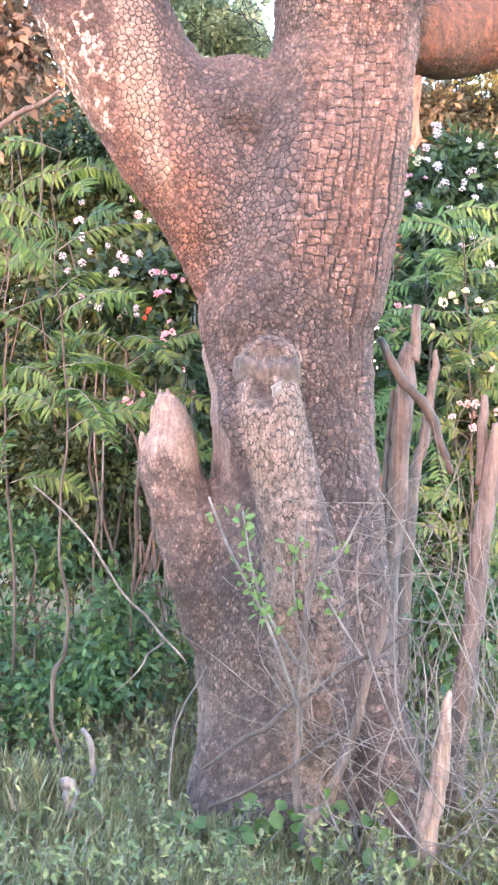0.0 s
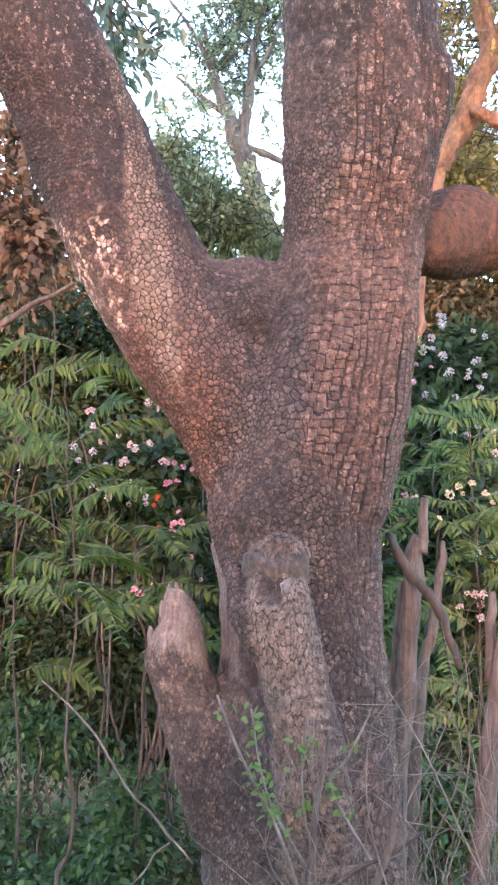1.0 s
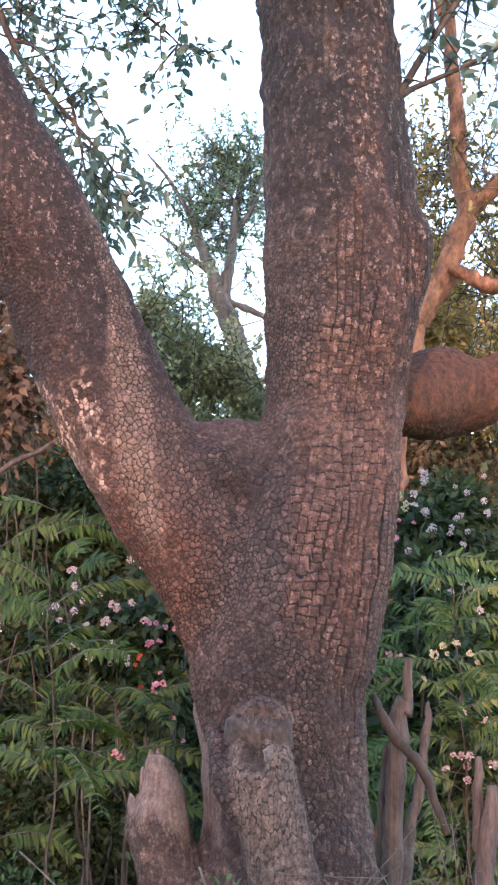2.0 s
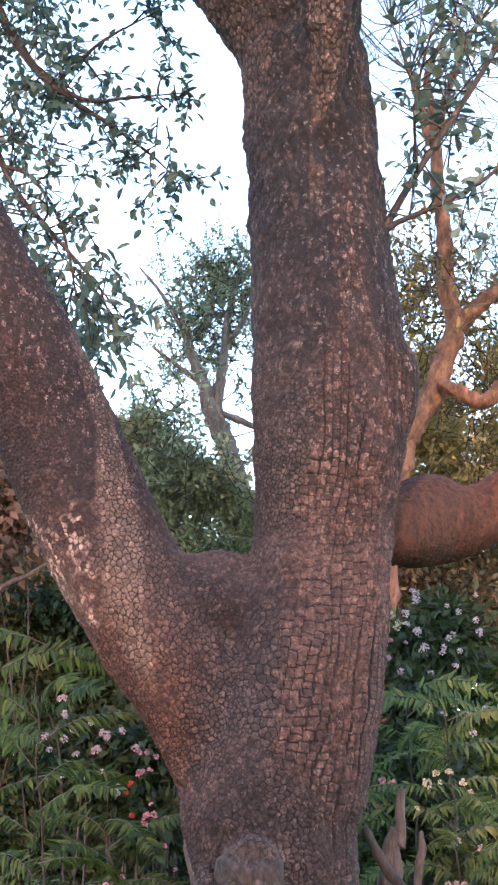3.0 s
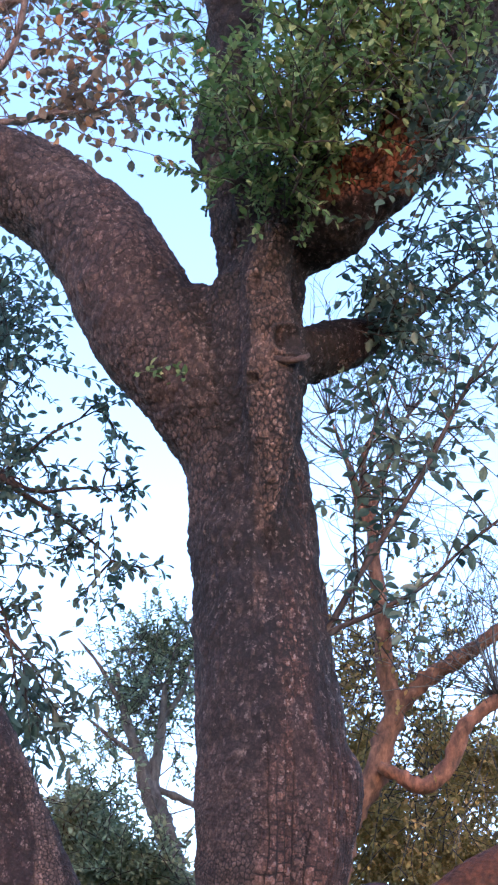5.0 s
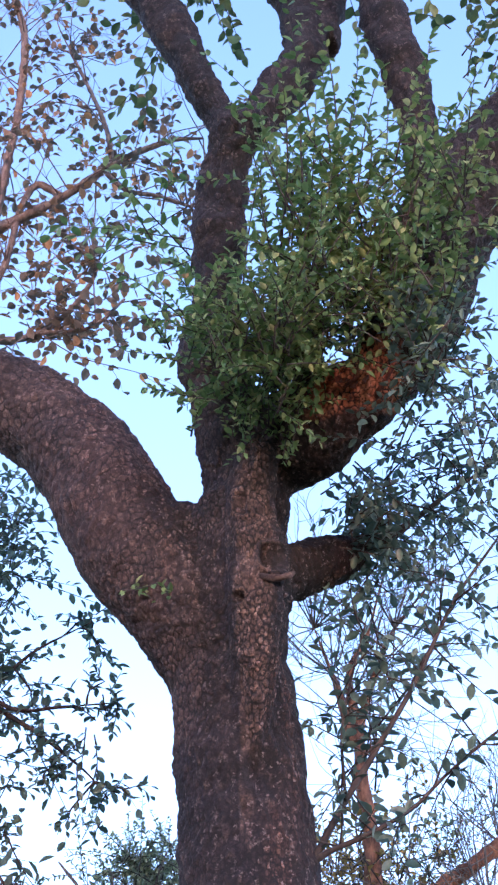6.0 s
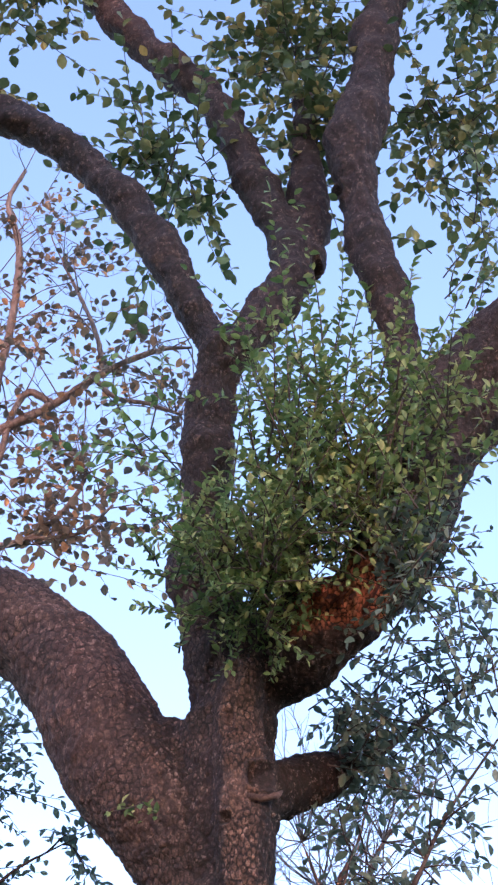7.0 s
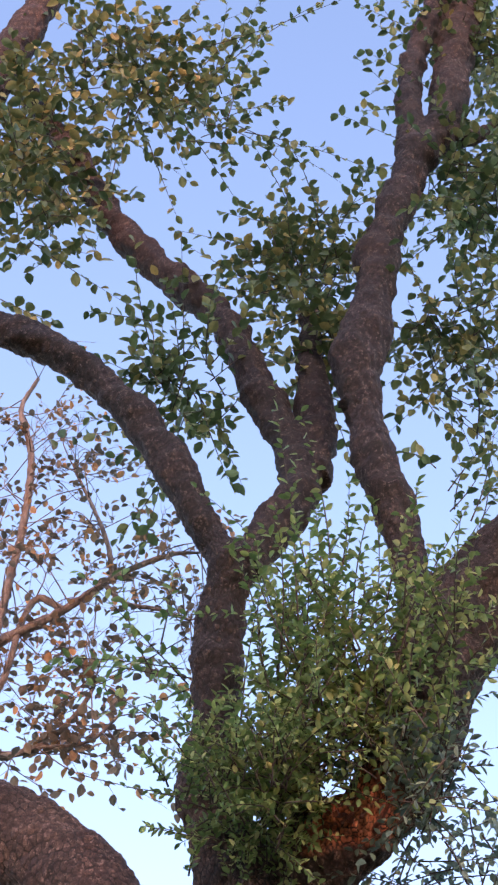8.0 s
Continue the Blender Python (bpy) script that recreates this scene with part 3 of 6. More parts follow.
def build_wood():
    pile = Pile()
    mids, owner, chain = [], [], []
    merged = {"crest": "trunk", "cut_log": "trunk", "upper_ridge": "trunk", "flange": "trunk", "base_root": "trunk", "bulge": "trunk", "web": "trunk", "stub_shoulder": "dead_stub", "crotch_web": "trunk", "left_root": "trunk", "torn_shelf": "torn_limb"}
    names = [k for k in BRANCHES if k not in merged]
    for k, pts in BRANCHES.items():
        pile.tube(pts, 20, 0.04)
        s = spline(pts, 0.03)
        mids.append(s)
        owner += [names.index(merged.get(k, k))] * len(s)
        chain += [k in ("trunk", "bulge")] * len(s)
    me = bpy.data.meshes.new("wood_raw")
    me.from_pydata(np.vstack(pile.v).tolist(), [], pile.f)
    raw = new("wood_raw", me)
    rm = raw.modifiers.new("remesh", "REMESH")
    rm.mode, rm.voxel_size = "VOXEL", 0.0128
    sm = raw.modifiers.new("smooth", "SMOOTH")
    sm.factor, sm.iterations = 0.5, 8
    dg = bpy.context.evaluated_depsgraph_get()
    me = bpy.data.meshes.new_from_object(raw.evaluated_get(dg))
    bpy.data.objects.remove(raw)
    n = len(me.vertices)
    co, no = np.empty(n * 3), np.empty(n * 3)
    me.vertices.foreach_get("co", co)
    me.vertex_normals.foreach_get("vector", no)
    co, no = co.reshape(-1, 3), no.reshape(-1, 3)
    quads = np.empty(len(me.polygons) * 4, int)
    me.polygons.foreach_get("vertices", quads)
    quads = quads.reshape(-1, 4)
    bpy.data.meshes.remove(me)
    # which limb each vertex belongs to: the one whose skin is nearest
    line = np.vstack(mids)
    owner = np.array(owner)
    tree = _kd(line[:, :3])
    hits = [tree.find_n(c, 5) for c in co.tolist()]
    idx = np.array([[h[1] for h in r] for r in hits])
    gap = np.array([[h[2] for h in r] for r in hits]) - line[idx, 3]
    best = idx[np.arange(len(co)), gap.argmin(1)]
    # the low wood that faces the open side carries finer cracks: there each face becomes four, and low down sixteen
    for top, turned in ((6.5, 0.15), (2.95, -0.15)):
        low = (no[quads, 1].mean(1) < turned) & (co[quads, 2].mean(1) < top) & (co[quads, 2].mean(1) > -0.1)
        q = quads[low]
        pair = np.sort(np.stack([q, np.roll(q, -1, 1)], -1).reshape(-1, 2), 1)
        code, inv = np.unique(pair[:, 0] * 4000000 + pair[:, 1], return_inverse=True)
        both = np.stack([code // 4000000, code % 4000000], -1)
        inv = inv.reshape(-1, 4) + len(co)
        mid = np.arange(len(q)) + len(co) + len(both)
        best = np.r_[best, best[both[:, 0]], best[q[:, 0]]]
        co = np.vstack([co, co[both].mean(1), co[q].mean(1)])
        no = np.vstack([no, no[both].mean(1), no[q].mean(1)])
        no /= np.linalg.norm(no, axis=1, keepdims=True) + 1e-9
        quads = np.vstack([quads[~low]] + [np.stack([q[:, k], inv[:, k], mid, inv[:, k - 1]], -1) for k in range(4)])
    own = owner[best]
    side = co[:, 0] - line[best, 0]
    fork = own == names.index("fork_limb")
    x, y, z = co.T

    def along_ridge(pts, wide):
        """How far a place lies on a raised ridge: 1 on its back, 0 beside it."""
        s = spline(pts, 0.03)
        s = s[np.argsort(s[:, 2])]
        off = np.abs(x - np.interp(z, s[:, 2], s[:, 0])) / (wide * np.interp(z, s[:, 2], s[:, 3]))
        ends = np.clip((z - s[0, 2]) / 0.12, 0, 1) * np.clip((s[-1, 2] - z) / 0.06 + 0.6, 0, 1)
        return np.clip((1.15 - off + 0.10 * value_noise(co * 18, 91)) * 4, 0, 1) * ends * (no[:, 1] < 0.1) * (y < 4.72)

    ridge_low, ridge_high = along_ridge(BRANCHES["crest"] + [(-0.345, 4.45, 1.44, 0.10)], 0.9), along_ridge(BRANCHES["upper_ridge"], 0.62)
    ridged = np.maximum(ridge_low, 0.36 * ridge_high)
    crest = ridge_low > 0.5
    # bark plates: cracks run where two plate centres are equally near
    stubby = own == names.index("dead_stub")
    tall = np.where(crest, 0.36, np.where(stubby, 0.5, np.where(z > 3.0, 0.55, np.where(x > -0.15, 0.85, 0.95))))
    want = np.where(crest, 0.0125, np.where(stubby, 0.0105, np.where(z > 3.1, np.where(own == names.index("bent_limb"), 0.0185, 0.0155), 0.0135 + 0.0065 * np.clip((2.25 - z) / 0.3, 0, 1) * (~fork)))) * np.clip(1 + 0.3 * value_noise(co * 3.5, 31), 0.82, 1.4)
    want = np.minimum(want * np.random.default_rng(5).uniform(0.7, 1.6, len(co)), 0.031)
    flat = co.copy()
    flat[:, 2] *= tall
    pick = plate_seeds(flat, want, 330000)
    seeds = flat[pick]
    tree = _kd(seeds)
    warped = flat + 0.0035 * np.stack([value_noise(co * 55, s) for s in (1, 2, 3)], -1) + 0.0016 * np.stack([value_noise(co * 240, s) for s in (101, 102, 103)], -1)
    two = np.array([[h[1] for h in tree.find_n(p, 2)] for p in warped.tolist()])
    a, b = seeds[two[:, 0]], seeds[two[:, 1]]
    edge = (((warped - b) ** 2).sum(1) - ((warped - a) ** 2).sum(1)) / (2 * np.linalg.norm(a - b, axis=1) + 1e-6)
    tone = RNG.random(len(seeds))[two[:, 0]]
    # on the right-hand flank the plates stand in upright rows of blocks between long furrows
    flank = np.clip((side + 0.04 + 0.05 * value_noise(co * 5, 43)) / 0.05, 0, 1) * np.array(chain)[best] * np.clip((3.5 - z) / 0.4, 0, 1) * (1 - ridge_low)
    arc = np.arctan2(x - line[best, 0], line[best, 1] - y) * 0.27 + 0.020 * value_noise(co * [3, 3, 2.6], 41) + 0.011 * value_noise(co * 26, 44) + 0.0025 * value_noise(co * 110, 46)
    u = arc / 0.031
    col = np.floor(u).astype(int) % 64
    rng = np.random.default_rng(17)
    tall_row, start = rng.uniform(0.022, 0.05, 64)[col], rng.random(64)[col]
    v = z / tall_row + start + 0.34 * value_noise(co * 24, 45) + 0.07 * value_noise(co * 120, 47) + 0.25 * np.sin(z * 9 + col)
    row = np.floor(v).astype(int) % 256
    furrow = (0.5 - np.abs(u % 1 - 0.5)) * 0.031 * np.clip(1 + 1.7 * value_noise(co * [9, 9, 6], 42), 0.5, 4)
    block = np.minimum(np.abs(furrow), (0.5 - np.abs(v % 1 - 0.5)) * tall_row * 0.8)
    rows = flank > 0.5
    edge = np.where(rows, np.minimum(np.maximum(edge, 0.0016 + 0.002 * (value_noise(co * 14, 48) > 0)), block), edge)
    tone = np.where(rows, 0.45 * tone + 0.62 * rng.random((64, 256))[col, row] ** 1.9 + 0.05, tone)
    deep_furrow = rows * (rng.random(64)[col] > 0.45) * np.exp(-((furrow / 0.005) ** 2))
    tip = RNG.normal(0, 0.10, (len(seeds), 3))[two[:, 0]]
    wide = np.where(z > 3.0, 0.0044, 0.0034) * (1 + 0.25 * value_noise(co * 9, 12))
    lift = np.clip((edge - 0.0002) / np.maximum(wide, 0.001), 0, 1)
    strong = np.clip(0.8 - 0.25 * ridge_low + 0.3 * np.clip((z - 3) / 0.5, 0, 1) + 0.5 * value_noise(co * 2.5, 13) - 0.45 * np.clip((1.25 - z) / 0.3, 0, 1) * (side < -0.02), 0.35, 1)
    strong = np.where(own == names.index("back_limb"), 0.2, strong)
    strong = np.where(stubby, 0.45, np.where(crest, 0.6 * strong, strong))
    lift = 1 - (1 - lift) * strong
    crackle = np.clip((0.35 + 0.8 * strong) * np.clip(0.85 + 0.6 * value_noise(co * 16, 49), 0.35, 1.0), 0, 1)
    crackle = np.where(crest, np.clip(1.3 * crackle, 0.55, 1), crackle)
    deep = np.where(crest, 0.0035, 0.0045) + 0.0015 * value_noise(co * 4, 11)
    rise = deep * (lift - 1) + (((flat - a) * tip).sum(1) + 0.003 * (tone - 0.5)) * lift
    rise += 0.010 * value_noise(co * 6, 5) + 0.0042 * value_noise(co * 25, 6) + 0.0009 * value_noise(co * 420, 7) - 0.007 * deep_furrow
    rise += np.clip((z - 2.8) / 0.8, 0, 1) * (0.0045 * value_noise(co * [60, 60, 38], 8) + 0.006 * value_noise(co * 13, 9)) + np.clip((z - 1.9) / 0.4, 0, 1) * (own == 0) * 0.009 * value_noise(co * [17, 17, 2.5], 10)
    rise += ridge_high * (0.010 * value_noise(co * 24, 16) + 0.005 * value_noise(co * [70, 70, 40], 18))
    rise += np.clip((z - 5.0) / 0.6, 0, 1) * (0.016 * value_noise(co * 10, 14) + 0.006 * value_noise(co * 34, 15))
    stub = (own == names.index("dead_stub")) * np.clip((z - 0.9) / 0.1, 0, 1)
    rise += stub * (0.006 * value_noise(co * [75, 60, 6], 83))
    rot = np.zeros(len(co))
    recess = np.zeros(len(co))
    for place, hw, hh, depth, rim in PITS:
        d = (np.abs((x - place[0]) / hw) ** 3 + np.abs((z - place[2]) / hh) ** 3) ** (1 / 3)
        d = np.where((no[:, 1] < 0.2) & (np.abs(y - place[1]) < 0.35), d, 9)
        rise += -depth * np.clip(1.3 - d, 0, 1) + rim * np.exp(-(((d - 1.35) / 0.3) ** 2))
        # hollows get a darker brown colour, standing for the shade in them
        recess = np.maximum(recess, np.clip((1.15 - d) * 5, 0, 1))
        crackle = crackle * (1 - 0.5 * np.clip((1.1 - d) * 2.5, 0, 1))
    # torn red wood on the heavy limb
    d = np.sqrt(((x - TORN[0]) / 0.25) ** 2 + ((z - TORN[2]) / 0.17) ** 2 + ((y - TORN[1]) / 0.22) ** 2)
    torn = np.clip((1.0 - d + 0.16 * value_noise(co * 22, 95)) * 5, 0, 1) * (own == names.index("torn_limb"))
    rise += torn * (-0.012 + 0.011 * value_noise(co @ np.array([[70, 20, 10], [10, 40, 10], [-50, 10, 30]]), 96))
    co = co + no * rise[:, None]
    # dark weathering on the leaning limb's outer side and in blotches; high wood darkened in colour for its shade
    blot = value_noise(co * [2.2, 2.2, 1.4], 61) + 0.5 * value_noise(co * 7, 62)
    stain_shade = np.clip((z - 2.45) / 0.8, 0, 1) * 0.74 + 0.2 + 0.6 * blot
    stain_shade = np.where(fork, 0.95 * np.clip((z - 2.28) / 0.2, 0, 1) + 0.15 + 0.25 * blot, stain_shade)
    stain_shade = stain_shade + (0.55 + 0.3 * blot) * np.exp(-(((x + 0.47) / 0.2) ** 2) - ((z - 2.27) / 0.2) ** 2)
    st = np.array(STRIP)
    off = np.abs(x - np.interp(z, st[:, 2], st[:, 0])) / np.interp(z, st[:, 2], st[:, 3])
    clean = (own <= 1) * np.clip((1.05 - off + 0.22 * blot) * 2.5, 0, 1) * np.clip((z - st[0, 2]) / 0.12, 0, 1) * np.clip((3.5 - z) / 0.4, 0, 1) * (y < 4.75)
    stain_shade = np.where(own == names.index("bent_limb"), 0.5 * stain_shade - 0.1, stain_shade)
    stain_shade = stain_shade + (0.36 + 0.3 * blot) * np.clip((z - 1.2 - 0.25 * blot) / 0.45, 0, 1) * np.clip((2.3 - z) / 0.2, 0, 1) * (own == 0) * (1 - 0.6 * flank)
    # grey low wood; redder right-hand flank, outer edge under the fork and streaks higher up
    grey = np.clip((1.42 - z + 0.22 * blot) / 0.5, 0, 1) * 0.85
    grey = np.where(stubby, 0.95, grey)
    redder = flank * np.clip((z - 1.45) / 0.3, 0, 1) * np.clip(0.75 + 0.4 * blot, 0, 1)
    redder = np.maximum(redder, (own <= 1) * np.clip((-0.50 - x + 0.35 * (z - 1.75)) / 0.1, 0, 1) * np.clip((z - 1.3) / 0.2, 0, 1) * np.clip((2.2 - z) / 0.25, 0, 1))
    streak = np.clip(value_noise(co * [15, 15, 1.3], 63) * 1.4 - 0.5 + 0.4 * blot, 0, 1) * np.clip((z - 2.3) / 0.4, 0, 1) * np.clip(0.6 + side / 0.2, 0.1, 1)
    redder = np.clip(np.maximum(np.maximum(redder, streak), ridge_high), 0, 1)
    stain_shade = stain_shade * (1 - 0.5 * ridge_high)
    # high limbs darkened further in colour, as they hang in shade
    stain_shade = stain_shade + 0.6 * np.clip((z - 5.2) / 0.4, 0, 1) * (own != names.index("bent_limb"))
    stain_shade = stain_shade * (1 - 0.6 * np.maximum(streak, 0.8 * flank * (z < 3)))
    rim = fork * np.clip((-0.085 - side + 0.04 * blot) / 0.03, 0, 1) * np.clip((2.52 - z + 0.08 * blot) / 0.05, 0, 1) * np.clip((z - 2.1) / 0.1, 0, 1)
    bald = fork * np.clip((1.1 - np.hypot((x + 0.915 - 0.4 * (2.32 - z)) / 0.065, (z - 2.32) / 0.13) + 0.6 * value_noise(co * 22, 64) + 0.5 * value_noise(co * 70, 66)) * 2.5, 0, 1)
    ridged = np.maximum(ridged, np.clip(0.9 * clean + 0.5 * rim, 0, 1))
    ridged = ridged * (1 - 0.8 * recess)
    crackle = np.maximum(crackle, 0.95 * np.maximum(clean, bald))
    stain_shade = np.clip(stain_shade * (1 - ridged) + 0.45 * recess, 0, 1)
    flaky = np.clip(0.3 + 0.7 * np.clip((z - 2.3) / 0.5, 0, 1) + 0.35 * blot + 0.3 * flank, 0.15, 1.0) * (0.5 + 0.5 * np.clip(0.5 + side / 0.2, 0, 1))
    # bare grey wood on the broken stub
    bare = np.clip((x * 0.25 + z + 0.07 * value_noise(co * 12, 81) + 0.03 * value_noise(co * 40, 82) - 0.93) * 14, 0, 1) * (own == names.index("dead_stub"))
    crackle, rot, ridged, stain_shade = crackle * (1 - 0.75 * bare), np.maximum(rot, 0.5 * bare), np.maximum(ridged, bare), stain_shade * (1 - bare)
    flaky = np.where(own == names.index("bent_limb"), 0.8 * flaky, flaky)
    flaky = flaky * (1 - 0.45 * np.clip((z - 5.2) / 0.6, 0, 1))
    pale = np.maximum(0.75 * rim, 0.95 * bald) * np.clip(0.55 + 1.6 * value_noise(co * 110, 67), 0, 1) * np.clip((tone - 0.36 + 0.25 * value_noise(co * 60, 65)) * 4, 0, 1)
    for place, r in SPOTS:
        d = np.linalg.norm((co - place) * [1, 0.4, 1], axis=1) / r
        pale = np.maximum(pale, np.clip((1.2 - d + 0.4 * value_noise(co * 60, 71)) * 2, 0, 1))
    labels = {"trunk": "thick trunk with cracked plated grey-brown bark", "dead_stub": "broken weathered grey stub of dead wood",
              "back_limb": "sunlit reddish limb behind the trunk", "torn_limb": "heavy limb with torn red heartwood"}
    kinds = {"trunk": "trunk", "dead_stub": "stub", "side_stub": "stub"}
    root = thing("tree", (-0.27, 4.8, 0.0), "old forked tree with cracked plated bark and leafy shoots", "tree")
    face_own = own[quads[:, 0]]
    for i, k in enumerate(names):
        mine = quads[face_own == i]
        if not len(mine):
            continue
        used, back = np.unique(mine, return_inverse=True)
        back = back.reshape(-1, 4)
        part = bpy.data.meshes.new(k)
        part.from_pydata(co[used].tolist(), [], back.tolist())
        for nm, val in (("plate", tone), ("edge", edge * np.where(crest, 170, np.where(z > 3.2, 75, 100))), ("crackle", crackle), ("grey", grey), ("redder", redder), ("stain_shade", stain_shade), ("pale", pale), ("rot", rot), ("ridge", ridged), ("torn", torn), ("flaky", flaky)):
            at = part.attributes.new(nm, "FLOAT", "POINT")
            at.data.foreach_set("value", val[used].astype(np.float32))
        part.polygons.foreach_set("use_smooth", [True] * len(part.polygons))
        part.materials.append(REDSUNBARK if k == "back_limb" else BARK)
        part.update()
        ob = new(kinds.get(k, "limb"), part)
        ob["label"] = labels.get(k, "limb with rough dark bark")
        PARTS[k] = under(ob, root)
    return root


def _kd(points):
    from mathutils import kdtree
    t = kdtree.KDTree(len(points))
    for i, p in enumerate(points.tolist()):
        t.insert(p, i)
    t.balance()
    return t


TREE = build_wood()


def on_part(child, key):
    """Puts a small piece, built in world places, under the trunk, a limb or the stub."""
    child.parent = PARTS[key]
    return child


def shoot_part(start, way, length, n, size, leaf, sag=0.1, r=0.004, narrow=0.55, name="leafy_shoot", wood=None):
    """One leafy twig of the tree as a mesh of its own."""
    w, lv = Pile(), Pile()
    leafy_shoot(w, lv, start, way, length, n, size, sag, r, 1.0, narrow)
    k = len(w.f)
    w.add(np.vstack(lv.v), lv.f)
    ob = w.make(name, wood or DARKTWIG)
    ob.data.materials.append(leaf)
    ob.data.polygons.foreach_set("material_index", [0] * k + [1] * (len(ob.data.polygons) - k))
    return ob


def sprays(root, place, radii, count, length, n, size, leaf, way=(0, 0, 1), loose=0.7, sag=0.1, name="leafy_shoot", wood=None, narrow=0.55):
    """Leafy twigs of a tree, spread through a part of its crown."""
    for _ in range(count):
        d = RNG.normal(0, 0.5, 3)
        at = np.array(place) + d * np.array(radii)
        w = np.array(way) + RNG.normal(0, loose, 3)
        under(shoot_part(at, w, length * RNG.uniform(0.6, 1.3), max(4, int(n * RNG.uniform(0.7, 1.3))), size, leaf, sag, 0.004, narrow, name, wood), root)


def foliage_mass(root, spots, n, size, leaf, narrow=0.5, name="foliage", hollow=0.2):
    """Clumps of leaves of one plant, given as centres and radii, in one mesh."""
    lv = Pile()
    for place, radii, share in spots:
        for _ in range(5):
            cloud(lv, np.array(place) + RNG.normal(0, 0.4, 3) * radii, np.array(radii) * RNG.uniform(0.4, 0.7), int(n * share / 5), size, narrow, hollow)
    return under(lv.make(name, leaf), root)


def stick(name, label, points, material, category="stick", sides=8, wobble=0.12, step=0.035):
    s = spline(points, 0.11)
    s[1:-1, :3] += RNG.normal(0, 1, (len(s) - 2, 3)) * np.minimum(0.006, 0.5 * s[1:-1, 3:])
    points = [tuple(p) for p in s]
    v, f = tube(points, sides, step, wobble)
    return tagged(mesh_object(name, v, f, material), label, category)


# ---- the tree: crown ----
RNG = np.random.default_rng(11)


sprays(TREE, (0.125, 4.1, 5.40), (0.25, 0.3, 0.27), 100, 0.45, 24, 0.043, LEAF, (0, -0.2, 1.0), 0.5)
sprays(TREE, (-0.115, 4.08, 4.95), (0.198, 0.3, 0.179), 110, 0.26, 18, 0.036, LEAF, (-0.2, -0.5, 0.8), 0.7)
sprays(TREE, (0.46, 4.0, 5.47), (0.184, 0.3, 0.18), 40, 0.42, 20, 0.044, LEAF, (0.2, -0.2, 0.9), 0.6)
sprays(TREE, (0.148, 4.2, 5.837), (0.246, 0.3, 0.201), 22, 0.8, 26, 0.048, LEAF, (0, 0, 1.0), 0.35)
sprays(TREE, (0.56, 4.88, 5.08), (0.241, 0.3, 0.284), 34, 0.45, 15, 0.049, LEAF_DARK, (0.3, 0.2, -0.4), 0.7)
sprays(TREE, (0.27, 4.9, 4.92), (0.18, 0.3, 0.135), 24, 0.35, 14, 0.049, LEAF_DARK, (0.5, 0.2, -0.3), 0.6)
sprays(TREE, (0.70, 4.85, 5.246), (0.135, 0.3, 0.36), 10, 0.5, 14, 0.051, LEAF_DARK, (0.5, 0, 0.1), 0.6)
sprays(TREE, (-0.459, 4.5, 5.859), (0.093, 0.3, 0.14), 10, 0.55, 15, 0.057, LEAF, (-0.6, 0, 0.7), 0.4)
sprays(TREE, (-1.46, 4.5, 10.121), (0.294, 0.3, 0.699), 90, 0.5, 14, 0.084, LEAF_OLIVE, (0, 0, 0.2), 0.8, narrow=0.68)
sprays(TREE, (-1.114, 4.5, 11.397), (0.531, 0.3, 0.45), 80, 0.6, 13, 0.084, LEAF_OLIVE, (0.3, 0, 0.2), 0.8, narrow=0.68)
sprays(TREE, (-0.521, 4.6, 11.112), (0.319, 0.3, 0.519), 26, 0.8, 13, 0.074, LEAF_BACKLIT, (0.5, 0, 0.6), 0.5, narrow=0.68)
sprays(TREE, (0.185, 4.6, 8.991), (0.263, 0.3, 0.395), 80, 0.6, 14, 0.072, LEAF_OLIVE, (0, 0, 0.7), 0.7, narrow=0.68)
sprays(TREE, (0.218, 4.65, 8.197), (0.184, 0.3, 0.214), 34, 0.5, 14, 0.072, LEAF_OLIVE, (0, 0, 0.6), 0.8, narrow=0.68)
sprays(TREE, (1.171, 4.5, 9.673), (0.246, 0.3, 0.667), 90, 0.6, 14, 0.074, LEAF_BACKLIT, (0.2, 0, 0.2), 0.8, narrow=0.68)
sprays(TREE, (0.963, 4.7, 8.309), (0.25, 0.3, 0.375), 60, 0.6, 13, 0.072, LEAF_OLIVE, (0.2, 0, 0.1), 0.8, narrow=0.68)
sprays(TREE, (1.358, 4.4, 11.35), (0.325, 0.3, 0.406), 85, 0.7, 13, 0.074, LEAF_BACKLIT, (0.1, 0, 0.3), 0.9, narrow=0.68)
sprays(TREE, (-0.463, 4.5, 7.814), (0.204, 0.3, 0.321), 44, 0.6, 14, 0.074, LEAF_BACKLIT, (-0.3, 0, 0.5), 0.7, narrow=0.68)
sprays(TREE, (0.855, 4.3, 6.742), (0.128, 0.3, 0.18), 8, 0.6, 10, 0.06, LEAF_BACKLIT, (0.3, 0, 0.9), 0.4, narrow=0.68)
sprays(TREE, (-0.275, 4.5, 10.292), (0.074, 0.3, 0.443), 5, 1.0, 14, 0.074, LEAF_BACKLIT, (0.15, 0, 1.0), 0.2, narrow=0.7)
sprays(TREE, (0.346, 5.1, 4.323), (0.173, 0.3, 0.26), 10, 0.45, 10, 0.06, LEAF_DARK, (0.4, 0, 0.5), 0.6)
sprays(TREE, (0.226, 5.0, 3.909), (0.165, 0.3, 0.186), 9, 0.45, 10, 0.06, LEAF_DARK, (0.5, -0.1, 0.4), 0.6)
